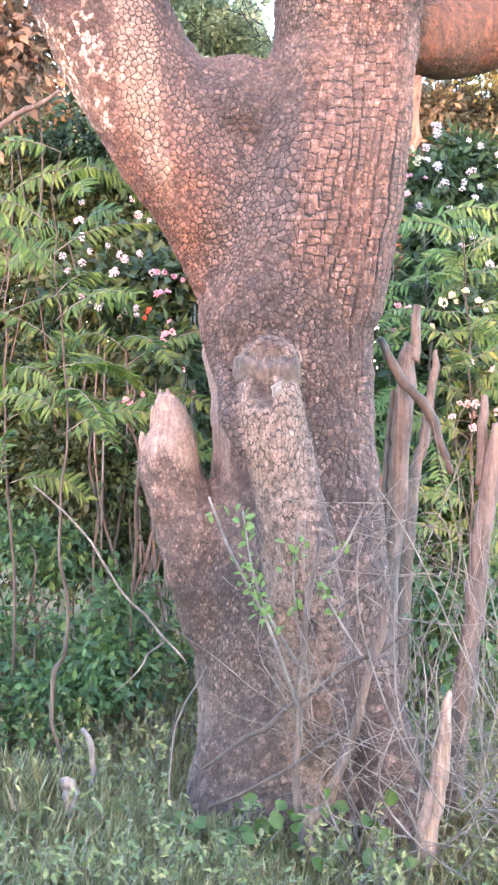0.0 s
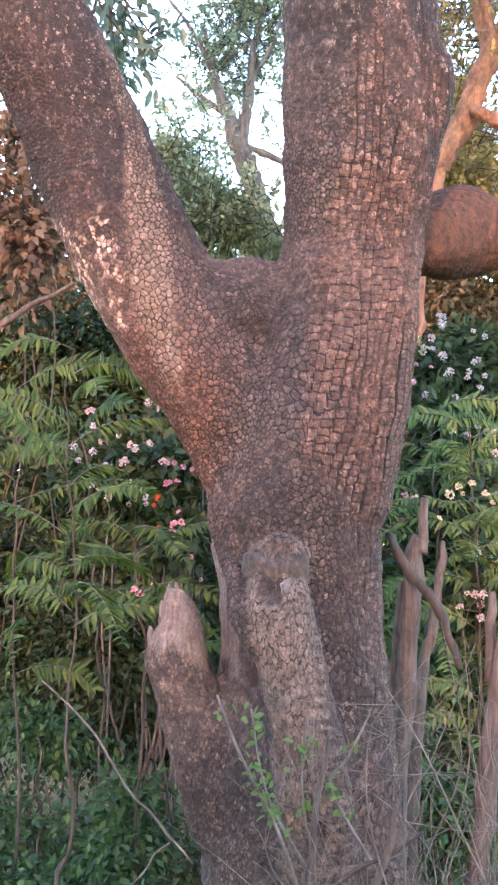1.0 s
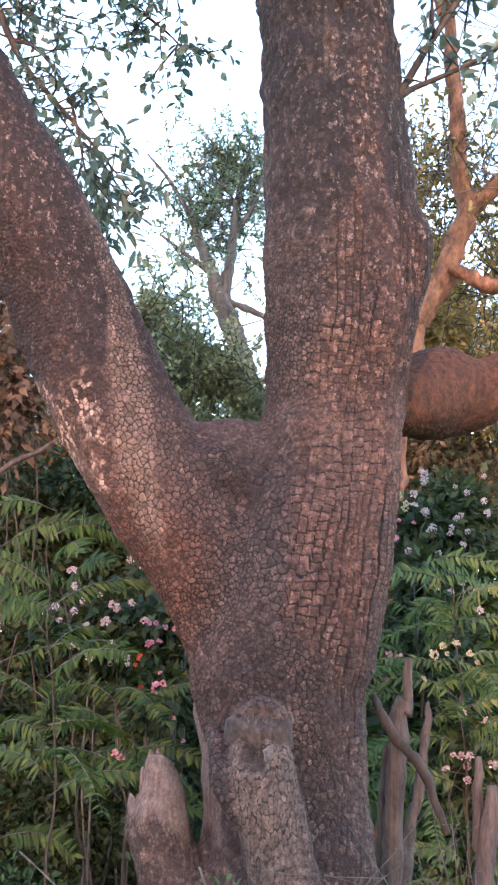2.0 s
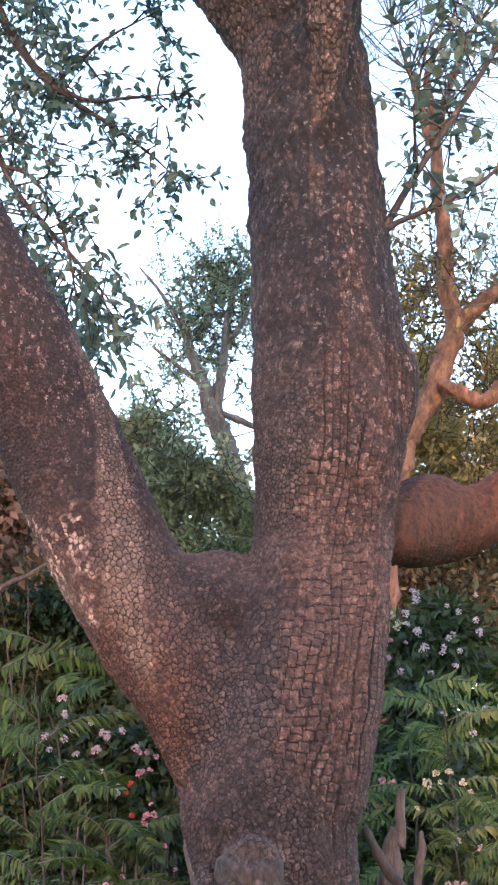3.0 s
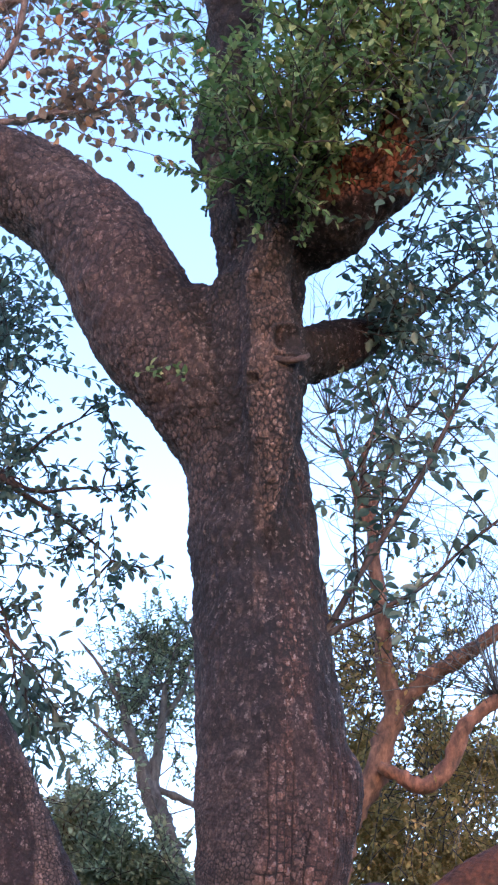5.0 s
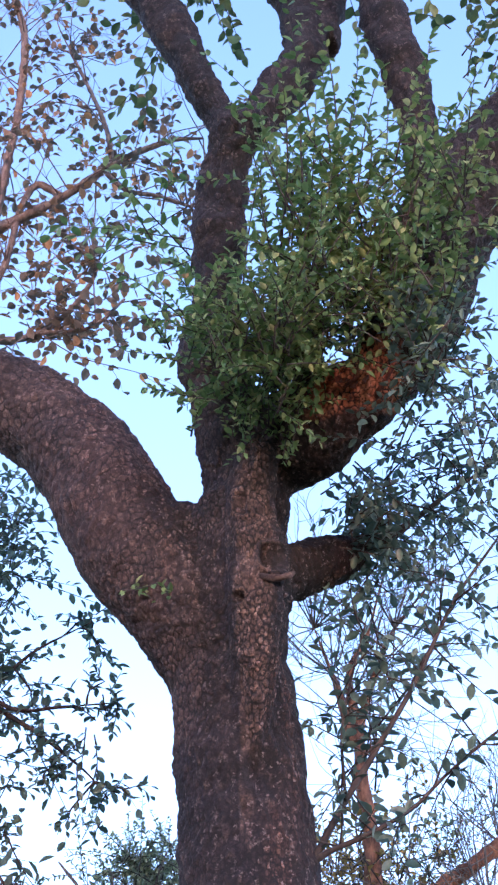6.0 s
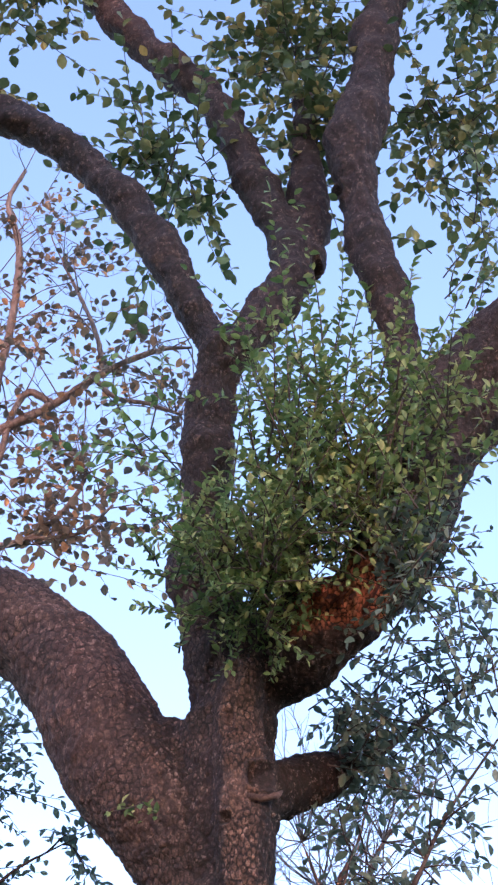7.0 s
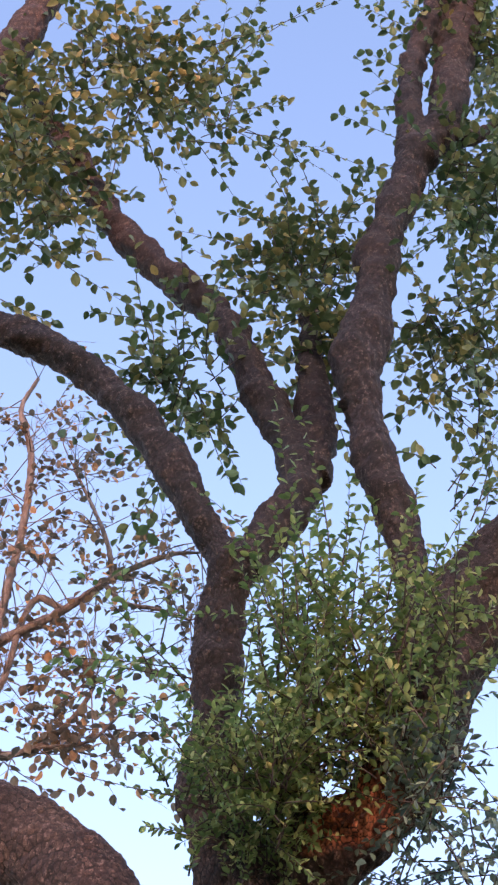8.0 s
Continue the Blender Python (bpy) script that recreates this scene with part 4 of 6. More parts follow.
sprays(TREE, (-0.471, 4.5, 4.284), (0.059, 0.3, 0.039), 4, 0.14, 8, 0.04, LEAF, (-0.6, -0.6, 0.3), 0.5)

sprays(TREE, (0.445, 3.95, 5.103), (0.139, 0.3, 0.218), 28, 0.34, 18, 0.041, LEAF, (0.1, -0.3, 0.7), 0.7)
sprays(TREE, (0.615, 4.0, 5.458), (0.125, 0.3, 0.146), 14, 0.4, 18, 0.043, LEAF, (0.2, -0.1, 0.9), 0.6)
sprays(TREE, (0.488, 4.15, 4.906), (0.1, 0.3, 0.16), 36, 0.28, 15, 0.041, LEAF_DARK, (0.2, -0.2, 0.0), 0.8)
sprays(TREE, (0.129, 4.05, 5.12), (0.161, 0.3, 0.101), 45, 0.25, 16, 0.036, LEAF, (-0.2, -0.5, 0.5), 0.8)
sprays(TREE, (-0.064, 4.3, 4.909), (0.123, 0.3, 0.102), 30, 0.16, 12, 0.030, LEAF, (-0.1, -0.7, 0.3), 0.7)
sprays(TREE, (-0.318, 4.3, 5.364), (0.054, 0.3, 0.172), 14, 0.16, 10, 0.030, LEAF, (-0.4, -0.6, 0.4), 0.7)

sprays(TREE, (0.257, 4.9, 4.69), (0.097, 0.3, 0.108), 30, 0.24, 11, 0.05, LEAF_DARK, (0.4, -0.2, 0.2), 0.8)

sprays(TREE, (-0.067, 4.34, 5.107), (0.14, 0.12, 0.12), 60, 0.22, 15, 0.036, LEAF, (-0.1, -0.4, 0.5), 0.7)
sprays(TREE, (0.086, 4.3, 5.277), (0.12, 0.12, 0.12), 50, 0.22, 15, 0.036, LEAF, (0, -0.4, 0.7), 0.7)
sprays(TREE, (0.03, 4.3, 5.13), (0.12, 0.15, 0.10), 46, 0.22, 15, 0.036, LEAF, (-0.2, -0.4, 0.6), 0.7)
sprays(TREE, (0.46, 4.2, 5.22), (0.10, 0.2, 0.14), 40, 0.26, 14, 0.042, LEAF_DARK, (0.2, -0.2, 0.4), 0.8)
sprays(TREE, (0.30, 4.2, 5.30), (0.16, 0.15, 0.08), 46, 0.30, 18, 0.040, LEAF, (0, -0.2, 0.9), 0.6)

# the long leafy branch that leaves the trunk beside the bulge
def side_branch(points, count, size, leaf, length=0.3):
    v, f = tube(points, 6, 0.05)
    under(mesh_object("branch", v, f, DARKTWIG), TREE)
    s = spline(points, 0.03)
    for _ in range(count):
        p = s[int(RNG.uniform(0.15, 1) * (len(s) - 1))]
        under(shoot_part(p[:3], RNG.normal(0, 0.7, 3) + [0.3, 0, 0.2], length * RNG.uniform(0.4, 1.2), 7, size, leaf), TREE)


side_branch([(0.03, 4.75, 3.403, 0.015), (0.078, 4.75, 3.443, 0.011), (0.212, 4.75, 3.501, 0.009), (0.366, 4.75, 3.586, 0.007), (0.486, 4.75, 3.70, 0.006), (0.64, 4.75, 3.83, 0.004), (0.82, 4.75, 3.96, 0.002)], 20, 0.06, LEAF_DARK)
side_branch([(0.03, 4.76, 3.41, 0.014), (0.13, 4.78, 3.60, 0.012), (0.234, 4.8, 3.776, 0.011), (0.406, 4.8, 4.059, 0.009), (0.571, 4.8, 4.385, 0.007), (0.735, 4.8, 4.62, 0.005), (0.90, 4.8, 4.84, 0.003)], 26, 0.06, LEAF_DARK)
side_branch([(0.15, 4.77, 3.63, 0.006), (0.145, 4.72, 3.85, 0.005), (0.19, 4.7, 4.06, 0.004), (0.25, 4.7, 4.28, 0.002)], 12, 0.055, LEAF_DARK, 0.2)

side_branch([(0.22, 5.0, 4.709, 0.031), (0.367, 5.0, 4.781, 0.018), (0.531, 5.0, 4.919, 0.011), (0.698, 5.0, 5.046, 0.007), (0.869, 5.0, 5.177, 0.005)], 14, 0.055, LEAF_DARK, 0.25)
sprays(TREE, (0.251, 4.88, 4.688), (0.076, 0.3, 0.087), 26, 0.18, 10, 0.042, LEAF_DARK, (0.3, -0.5, 0.1), 0.8)

# ---- torn and broken wood on the tree ----
def splinters(name, label, key, place, spread, way, count, length, r, material, loose=0.35):
    """Broken slivers of wood, each a tapered jagged sliver."""
    for _ in range(count):
        p = np.array(place) + RNG.normal(0, 1, 3) * spread
        d = unit(np.array(way, float) + RNG.normal(0, loose, 3))
        ln, w = length * RNG.uniform(0.5, 1.4), r * RNG.uniform(0.6, 1.5)
        v, f = tube([(*(p - d * ln * 0.3), w), (*(p + d * ln * 0.2 + RNG.normal(0, 0.006, 3)), w * 0.95), (*(p + d * ln * 0.6), w * 0.6), (*(p + d * ln), w * 0.12)], 5, ln / 4, 0.22)
        ob = on_part(mesh_object(name, v, f, material, smooth=False), key)
        ob["label"] = label


splinters("splinter", "torn red heartwood splinter", "torn_limb", (0.26, 4.33, 5.06), [0.07, 0.02, 0.04], (0.4, -0.1, 0.8), 9, 0.09, 0.009, REDWOOD, 0.5)
splinters("splinter", "torn red heartwood splinter", "torn_limb", (0.10, 4.44, 4.95), [0.04, 0.015, 0.02], (0.6, 0, 0.4), 4, 0.07, 0.008, REDWOOD, 0.4)
on_part(mesh_object("broken_peg", *tube([(0.115, 4.40, 5.07, 0.014), (0.105, 4.36, 5.17, 0.012), (0.095, 4.34, 5.26, 0.009)], 6, 0.03, 0.1), REDWOOD, label="reddish broken twig stump"), "torn_limb")
on_part(mesh_object("broken_peg", *tube([(0.31, 4.31, 4.98, 0.010), (0.375, 4.25, 5.06, 0.009), (0.41, 4.23, 5.16, 0.008), (0.43, 4.23, 5.22, 0.006)], 6, 0.03, 0.06), REDWOOD, label="bare reddish curved twig"), "torn_limb")
for shard in ([(-0.674, 4.66, 1.173, 0.026), (-0.681, 4.66, 1.25, 0.021), (-0.687, 4.66, 1.301, 0.009), (-0.69, 4.66, 1.319, 0.003)], [(-0.653, 4.665, 1.182, 0.024), (-0.66, 4.665, 1.259, 0.019), (-0.664, 4.665, 1.305, 0.009), (-0.666, 4.665, 1.323, 0.003)], [(-0.636, 4.66, 1.148, 0.022), (-0.635, 4.66, 1.217, 0.016), (-0.638, 4.66, 1.261, 0.007), (-0.64, 4.66, 1.275, 0.003)], [(-0.697, 4.655, 1.129, 0.022), (-0.702, 4.655, 1.206, 0.017), (-0.708, 4.655, 1.253, 0.009), (-0.712, 4.655, 1.267, 0.003)],
              [(-0.72, 4.65, 1.077, 0.021), (-0.731, 4.65, 1.137, 0.017), (-0.739, 4.65, 1.176, 0.009), (-0.743, 4.65, 1.19, 0.003)]):
    on_part(mesh_object("splinter", *tube(shard, 6, 0.02, 0.2), DEADWOOD, label="weathered grey splinter of the broken stub", smooth=False), "dead_stub")
splinters("splinter", "pale chip of wood at the sawn knot", "trunk", (-0.294, 4.41, 1.32), [0.006, 0.006, 0.006], (0.1, 0, 1.0), 1, 0.05, 0.012, DEADWOOD, 0.1)


def sawn_knot(label, centre, axis, r, deep):
    """The sawn end of an old limb: an uneven worn face with a sunk heart, and its rim."""
    axis = unit(axis)
    u = unit(np.cross(axis, [0, 0, 1.0]))
    v = np.cross(u, axis)
    sides, rings = 28, 9
    a = np.arange(sides) * 2 * math.pi / sides
    rough = 1 + 0.06 * np.sin(2 * a + 0.6) + 0.05 * np.sin(5 * a + 1.0) + RNG.normal(0, 0.045, sides)
    verts = []
    for k in range(rings + 2):
        t = min(k / rings, 1.0)
        back = 0.0 if k <= rings else deep
        h = -0.024 * math.exp(-((t / 0.34) ** 2)) + 0.006 * math.sin(t * 17) - back - 0.006 * (t > 0.97)
        w = (0.02 + 0.98 * t) * r * rough * (1.0 if k <= rings else 1.06)
        verts.append(np.asarray(centre) + np.outer(w * np.cos(a), u) + np.outer(w * np.sin(a), v) * 0.92 + np.outer(h + RNG.normal(0, 0.005, sides) + 0.008 * np.sin(3 * a + 4 * t) * t, axis) + RNG.normal(0, 0.0015, (sides, 3)))
    i, j = np.meshgrid(np.arange(rings + 1), np.arange(sides), indexing="ij")
    k = (j + 1) % sides
    faces = np.stack([i * sides + j, i * sides + k, (i + 1) * sides + k, (i + 1) * sides + j], -1).reshape(-1, 4).tolist() + [list(range(sides))]
    return on_part(mesh_object("sawn_knot", np.vstack(verts), faces, BARK_PLAIN, label=label), "trunk")


sawn_knot("weathered sawn end of an old limb", (-0.340, 4.468, 1.425), (0.06, -0.50, 0.86), 0.088, 0.06)
for lip in ([(-0.132, 4.455, 4.335, 0.006), (-0.108, 4.428, 4.306, 0.012), (-0.06, 4.422, 4.294, 0.013), (-0.022, 4.432, 4.308, 0.011), (-0.004, 4.462, 4.34, 0.006)], [(-0.20, 4.475, 4.57, 0.004), (-0.213, 4.458, 4.61, 0.009), (-0.20, 4.456, 4.655, 0.009), (-0.17, 4.475, 4.68, 0.005)]):
    on_part(mesh_object("callus_lip", *tube(lip, 8, 0.012, 0.16), BARK, label="swollen bark lip round an old wound"), "trunk")

# ---- left, close: kinked sapling, pegs and twigs ----
RNG = np.random.default_rng(12)


def pinnate_sapling(label, stem, fronds, leaf, length=0.40, size=0.052, category="sapling"):
    """A thin stem with pinnate leaves; each leaf is a part."""
    root = thing("sapling", stem[0][:3], label, category)
    s = spline(stem, 0.16)
    s[1:-1, :2] += RNG.normal(0, 0.012, (len(s) - 2, 2))
    v, f = tube([(a, b, c, d * 0.4) for a, b, c, d in s], 7, 0.05, 0.05)
    under(mesh_object("stem", v, f, DARKTWIG), root)
    for at, way in fronds:
        w, lv = Pile(), Pile()
        frond(w, lv, at, way, length * RNG.uniform(0.85, 1.15), int(RNG.integers(18, 24)), size * 1.15)
        k = len(w.f)
        w.add(np.vstack(lv.v), lv.f)
        ob = w.make("pinnate_leaf", TWIG)
        ob.data.materials.append(leaf)
        ob.data.polygons.foreach_set("material_index", [0] * k + [1] * (len(ob.data.polygons) - k))
        under(ob, root)
    return root


def fronds_round(stem, n, low, high):
    s = spline(stem, 0.02)
    out = []
    for i in range(n):
        p = s[int((low + (high - low) * i / max(1, n - 1)) * (len(s) - 1))]
        a = i * 2.4 + RNG.normal(0, 0.3)
        out.append((p[:3], np.array([math.cos(a), 0.75 * math.sin(a), 0.6 + RNG.normal(0, 0.25)])))
    return out


STEM_A = [(-0.993, 4.75, -0.138, 0.017), (-1.002, 4.75, 0.079, 0.015), (-1.02, 4.75, 0.258, 0.016), (-1.026, 4.75, 0.42, 0.022), (-0.997, 4.75, 0.475, 0.016), (-0.998, 4.75, 0.672, 0.014), (-1.011, 4.75, 0.903, 0.011), (-1.008, 4.75, 1.116, 0.009), (-1.028, 4.75, 1.399, 0.007), (-1.049, 4.75, 1.681, 0.005), (-1.032, 4.75, 2.049, 0.004)]
pinnate_sapling("kinked brown sapling with drooping pinnate leaves", STEM_A, fronds_round(STEM_A, 13, 0.60, 1.0), LEAF_FERN)
STEM_B = [(-1.33, 5.4, -0.359, 0.017), (-1.344, 5.4, 0.467, 0.015), (-1.375, 5.4, 1.079, 0.012), (-1.386, 5.4, 1.484, 0.01), (-1.4, 5.4, 1.988, 0.006)]
pinnate_sapling("thin sapling with green pinnate leaves", STEM_B, fronds_round(STEM_B, 14, 0.55, 1.0), LEAF_FERN, 0.46, 0.055)
STEM_C = [(-0.899, 5.5, -0.365, 0.017), (-0.92, 5.5, 0.881, 0.014), (-0.949, 5.5, 1.291, 0.012), (-0.965, 5.5, 1.496, 0.008)]
pinnate_sapling("slender sapling with wide pinnate leaves", STEM_C, fronds_round(STEM_C, 11, 0.72, 1.0), LEAF_FERN, 0.46, 0.058)
STEM_D = [(-1.134, 5.9, -0.502, 0.019), (-1.153, 5.9, 0.842, 0.013), (-1.206, 5.9, 1.504, 0.011), (-1.28, 5.9, 1.877, 0.009)]
pinnate_sapling("slender sapling with wide pinnate leaves", STEM_D, fronds_round(STEM_D, 6, 0.7, 1.0), LEAF_FERN, 0.46, 0.058)
STEM_E = [(0.335, 5.9, -0.418, 0.018), (0.309, 5.9, 0.888, 0.015), (0.283, 5.9, 1.425, 0.011), (0.248, 5.9, 1.916, 0.007)]
pinnate_sapling("sapling with yellowing pinnate leaves", STEM_E, fronds_round(STEM_E, 34, 0.45, 1.0), LEAF_YELLOW, 0.45, 0.05)
STEM_F = [(0.188, 6.1, -0.488, 0.019), (0.162, 6.1, 0.867, 0.016), (0.136, 6.1, 1.425, 0.011), (0.099, 6.1, 1.979, 0.007)]
pinnate_sapling("sapling with light green pinnate leaves", STEM_F, fronds_round(STEM_F, 40, 0.42, 1.0), LEAF_LIGHT, 0.46, 0.052)
stick("peg", "short pale split wooden peg in the grass", [(-0.89, 4.4, 0.169, 0.015), (-0.888, 4.4, 0.157, 0.02), (-0.882, 4.4, 0.111, 0.024), (-0.872, 4.4, 0.028, 0.024), (-0.859, 4.4, -0.088, 0.024)], DEADWOOD, "peg", 6, 0.2, 0.025)
stick("curved_twig", "curved dry brown twig", [(-0.884, 4.6, -0.067, 0.009), (-0.882, 4.6, 0.037, 0.009), (-0.86, 4.6, 0.143, 0.009), (-0.868, 4.6, 0.212, 0.009), (-0.899, 4.6, 0.28, 0.007)], TWIG, "twig", 6)
stick("arching_twig", "long thin arching pale twig", [(-1.036, 4.5, 1.025, 0.003), (-0.948, 4.5, 0.952, 0.003), (-0.861, 4.5, 0.863, 0.004), (-0.765, 4.5, 0.715, 0.004), (-0.696, 4.5, 0.659, 0.004), (-0.635, 4.5, 0.586, 0.004), (-0.566, 4.5, 0.513, 0.003)], TWIG, "twig", 5)
stick("arching_twig", "thin pale forked twig", [(-0.635, 4.5, 0.572, 0.003), (-0.681, 4.5, 0.533, 0.003), (-0.709, 4.5, 0.481, 0.003), (-0.776, 4.5, 0.419, 0.002)], TWIG, "twig", 5)
stick("arching_twig", "thin pale twig beside the trunk", [(-0.493, 4.4, 0.526, 0.002), (-0.549, 4.4, 0.417, 0.003), (-0.58, 4.4, 0.342, 0.003), (-0.593, 4.4, 0.159, 0.003), (-0.572, 4.4, 0.094, 0.003), (-0.524, 4.4, 0.031, 0.003), (-0.439, 4.4, -0.097, 0.003)], TWIG, "twig", 5)

# ---- front of the trunk: stems and sticks ----
stick("upright_stem", "straight brown bare stem before the trunk", [(-0.169, 4.3, 0.923, 0.005), (-0.194, 4.3, 0.764, 0.008), (-0.215, 4.3, 0.526, 0.010), (-0.217, 4.3, 0.366, 0.010), (-0.21, 4.3, 0.143, 0.011), (-0.188, 4.3, -0.0, 0.013)], STAKE, "stem")
stick("forked_stem", "bent brown bare stem before the trunk", [(-0.175, 4.25, -0.031, 0.017), (-0.179, 4.25, 0.119, 0.018), (-0.129, 4.25, 0.185, 0.016), (-0.08, 4.25, 0.33, 0.015), (-0.035, 4.25, 0.473, 0.012), (0.005, 4.25, 0.654, 0.009), (0.03, 4.25, 0.764, 0.004)], STAKE, "stem")
stick("dark_twig", "long dark twig leaning on the trunk", [(-0.481, 4.3, 0.254, 0.005), (-0.387, 4.3, 0.329, 0.006), (-0.308, 4.3, 0.375, 0.007), (-0.23, 4.3, 0.452, 0.007), (-0.168, 4.3, 0.488, 0.007), (-0.091, 4.3, 0.56, 0.007), (-0.013, 4.3, 0.598, 0.006), (0.094, 4.3, 0.673, 0.005)], DARKTWIG, "twig", 6)
stick("dark_twig", "dark twig low before the trunk", [(-0.46, 4.28, 0.151, 0.005), (-0.303, 4.28, 0.231, 0.006), (-0.163, 4.28, 0.326, 0.006), (-0.024, 4.28, 0.428, 0.005)], DARKTWIG, "twig", 6)

# ---- right: stakes ----
def stake(label, body, extras, wood=STAKE):
    root = thing("broken_stake", body[0][:3], label, "stake")
    for nm, pts in [("post", body)] + extras:
        s = spline(pts, 0.13)
        s[1:-1, :3] += RNG.normal(0, 0.004, (len(s) - 2, 3))
        v, f = tube([tuple(p) for p in s], 11, 0.03, 0.07)
        under(mesh_object(nm, v, f, wood), root)


stake("broken brown trunk stake with a thin spike", [(0.005, 5.3, 0.086, 0.038), (0.010, 5.3, 0.732, 0.037), (0.027, 5.3, 0.927, 0.036), (0.041, 5.3, 1.277, 0.034), (0.06, 5.3, 1.431, 0.031), (0.07, 5.3, 1.486, 0.024)], [("spike", [(0.075, 5.3, 1.432, 0.023), (0.082, 5.3, 1.509, 0.017), (0.085, 5.3, 1.624, 0.014)]), ("slab", [(-0.02, 5.33, 0.528, 0.020), (-0.012, 5.33, 0.922, 0.020), (0.0, 5.33, 1.197, 0.016), (0.008, 5.33, 1.333, 0.008)])])
stake("tall broken brown stake among dry twigs", [(0.185, 4.7, -0.211, 0.04), (0.216, 4.7, 0.034, 0.038), (0.255, 4.7, 0.468, 0.033), (0.288, 4.7, 0.727, 0.032), (0.308, 4.7, 0.984, 0.030), (0.323, 4.7, 1.155, 0.026), (0.329, 4.7, 1.24, 0.015)], [("splinter", [(0.286, 4.72, 1.051, 0.017), (0.292, 4.72, 1.222, 0.016), (0.292, 4.72, 1.324, 0.009)])])
stake("leaning split stake with pale inner wood", [(0.137, 4.35, -0.078, 0.032), (0.15, 4.35, 0.052, 0.031), (0.167, 4.35, 0.165, 0.03), (0.185, 4.35, 0.31, 0.024), (0.199, 4.35, 0.439, 0.015), (0.204, 4.35, 0.495, 0.006)], [("splinter", [(0.178, 4.37, 0.176, 0.01), (0.187, 4.37, 0.321, 0.008), (0.19, 4.37, 0.418, 0.005)])], SPLIT)
stick("brown_branch", "brown broken branch behind the stakes", [(0.05, 5.6, 0.078, 0.024), (0.085, 5.6, 0.946, 0.022), (0.121, 5.6, 1.193, 0.019), (0.148, 5.6, 1.418, 0.014), (0.154, 5.6, 1.479, 0.006)], STAKE, "branch")
stick("dark_branch", "dark bare branch leaning against the stake", [(-0.037, 5.1, 1.5, 0.013), (0.017, 5.1, 1.39, 0.017), (0.103, 5.1, 1.29, 0.017), (0.161, 5.1, 1.189, 0.015), (0.21, 5.1, 1.061, 0.011)], DARKTWIG, "branch")


# ---- dry twig tangle ----
def tangle():
    root = thing("dry_shrub", (0.205, 4.4, 0.072), "tangle of bare dry pale twigs", "shrub")
    lo, hi = np.array((0.049, 4.3, -0.002)), np.array((0.361, 4.6, 1.127))
    for _ in range(70):
        a = np.array([RNG.uniform(lo[0] - 0.08, hi[0] + 0.2), RNG.uniform(4.15, 4.6), RNG.uniform(0.0, 0.25)])
        lean = np.array([RNG.normal(-0.03, 0.30), RNG.normal(0, 0.15), RNG.uniform(0.25, 1.0)])
        bend = RNG.normal(0, 0.18, 3)
        p = [a + lean * t + bend * math.sin(t * 3.1) + RNG.normal(0, 0.014, 3) * (t > 0) for t in (0, 0.18, 0.36, 0.52, 0.7, 0.85, 1.0)]
        r = RNG.uniform(0.0013, 0.0029)
        v, f = tube([(*q, r * w) for q, w in zip(p, (1, 0.95, 0.9, 0.8, 0.7, 0.5, 0.3))], 4, 0.08)
        under(mesh_object("twig", v, f, TWIG), root)
        for _ in range(4):
            w = Pile()
            b = p[int(RNG.integers(1, 6))]
            d = unit(lean) * 0.6 + RNG.normal(0, 0.6, 3)
            q = b + d * RNG.uniform(0.1, 0.35)
            w.tube([(*b, r * 0.6), (*((b + q) / 2 + RNG.normal(0, 0.02, 3)), r * 0.5), (*q, r * 0.25)], 3, 0.1)
            under(w.make("twig", TWIG), root)


tangle()


# ---- small green shoots before the trunk ----
def green_shoot(label, points, count, size):
    root = thing("green_shoot", points[0][:3], label, "shoot")
    v, f = tube(points, 5, 0.028)
    under(mesh_object("stem", v, f, TWIG), root)
    s = spline(points, 0.02)
    for _ in range(count):
        p = s[int(RNG.uniform(0.3, 1) * (len(s) - 1))]
        for _ in range(4):
            lv = Pile()
            lv.leaves(p[:3] + RNG.normal(0, 0.014, 3), RNG.normal(0, 0.6, 3), RNG.normal(0, 0.5, 3) + [0, -0.6, 0.6], size * RNG.uniform(0.7, 1.2), size * 0.55, 0.2, True)
            under(lv.make("leaf", LEAF_LIGHT), root)


green_shoot("thin twig with small light green leaves", [(-0.214, 4.3, 0.43, 0.005), (-0.298, 4.3, 0.649, 0.005), (-0.365, 4.3, 0.774, 0.005), (-0.431, 4.3, 0.898, 0.005), (-0.482, 4.3, 1.023, 0.003)], 9, 0.03)
green_shoot("thin twig with small light green leaves", [(-0.217, 4.3, 0.557, 0.005), (-0.316, 4.3, 0.712, 0.005), (-0.358, 4.3, 0.837, 0.003), (-0.385, 4.3, 0.987, 0.003)], 10, 0.03)
green_shoot("thin upright twig with a few leaves", [(-0.03, 4.35, 0.556, 0.005), (-0.162, 4.35, 0.774, 0.005), (-0.117, 4.35, 0.856, 0.005), (-0.056, 4.35, 0.985, 0.003)], 6, 0.028)
green_shoot("thin upright twig with a few leaves", [(-0.196, 4.35, 0.517, 0.003), (-0.242, 4.35, 0.771, 0.003), (-0.231, 4.35, 0.964, 0.003)], 5, 0.03)


# ---- flowering shrubs ----
RNG = np.random.default_rng(13)


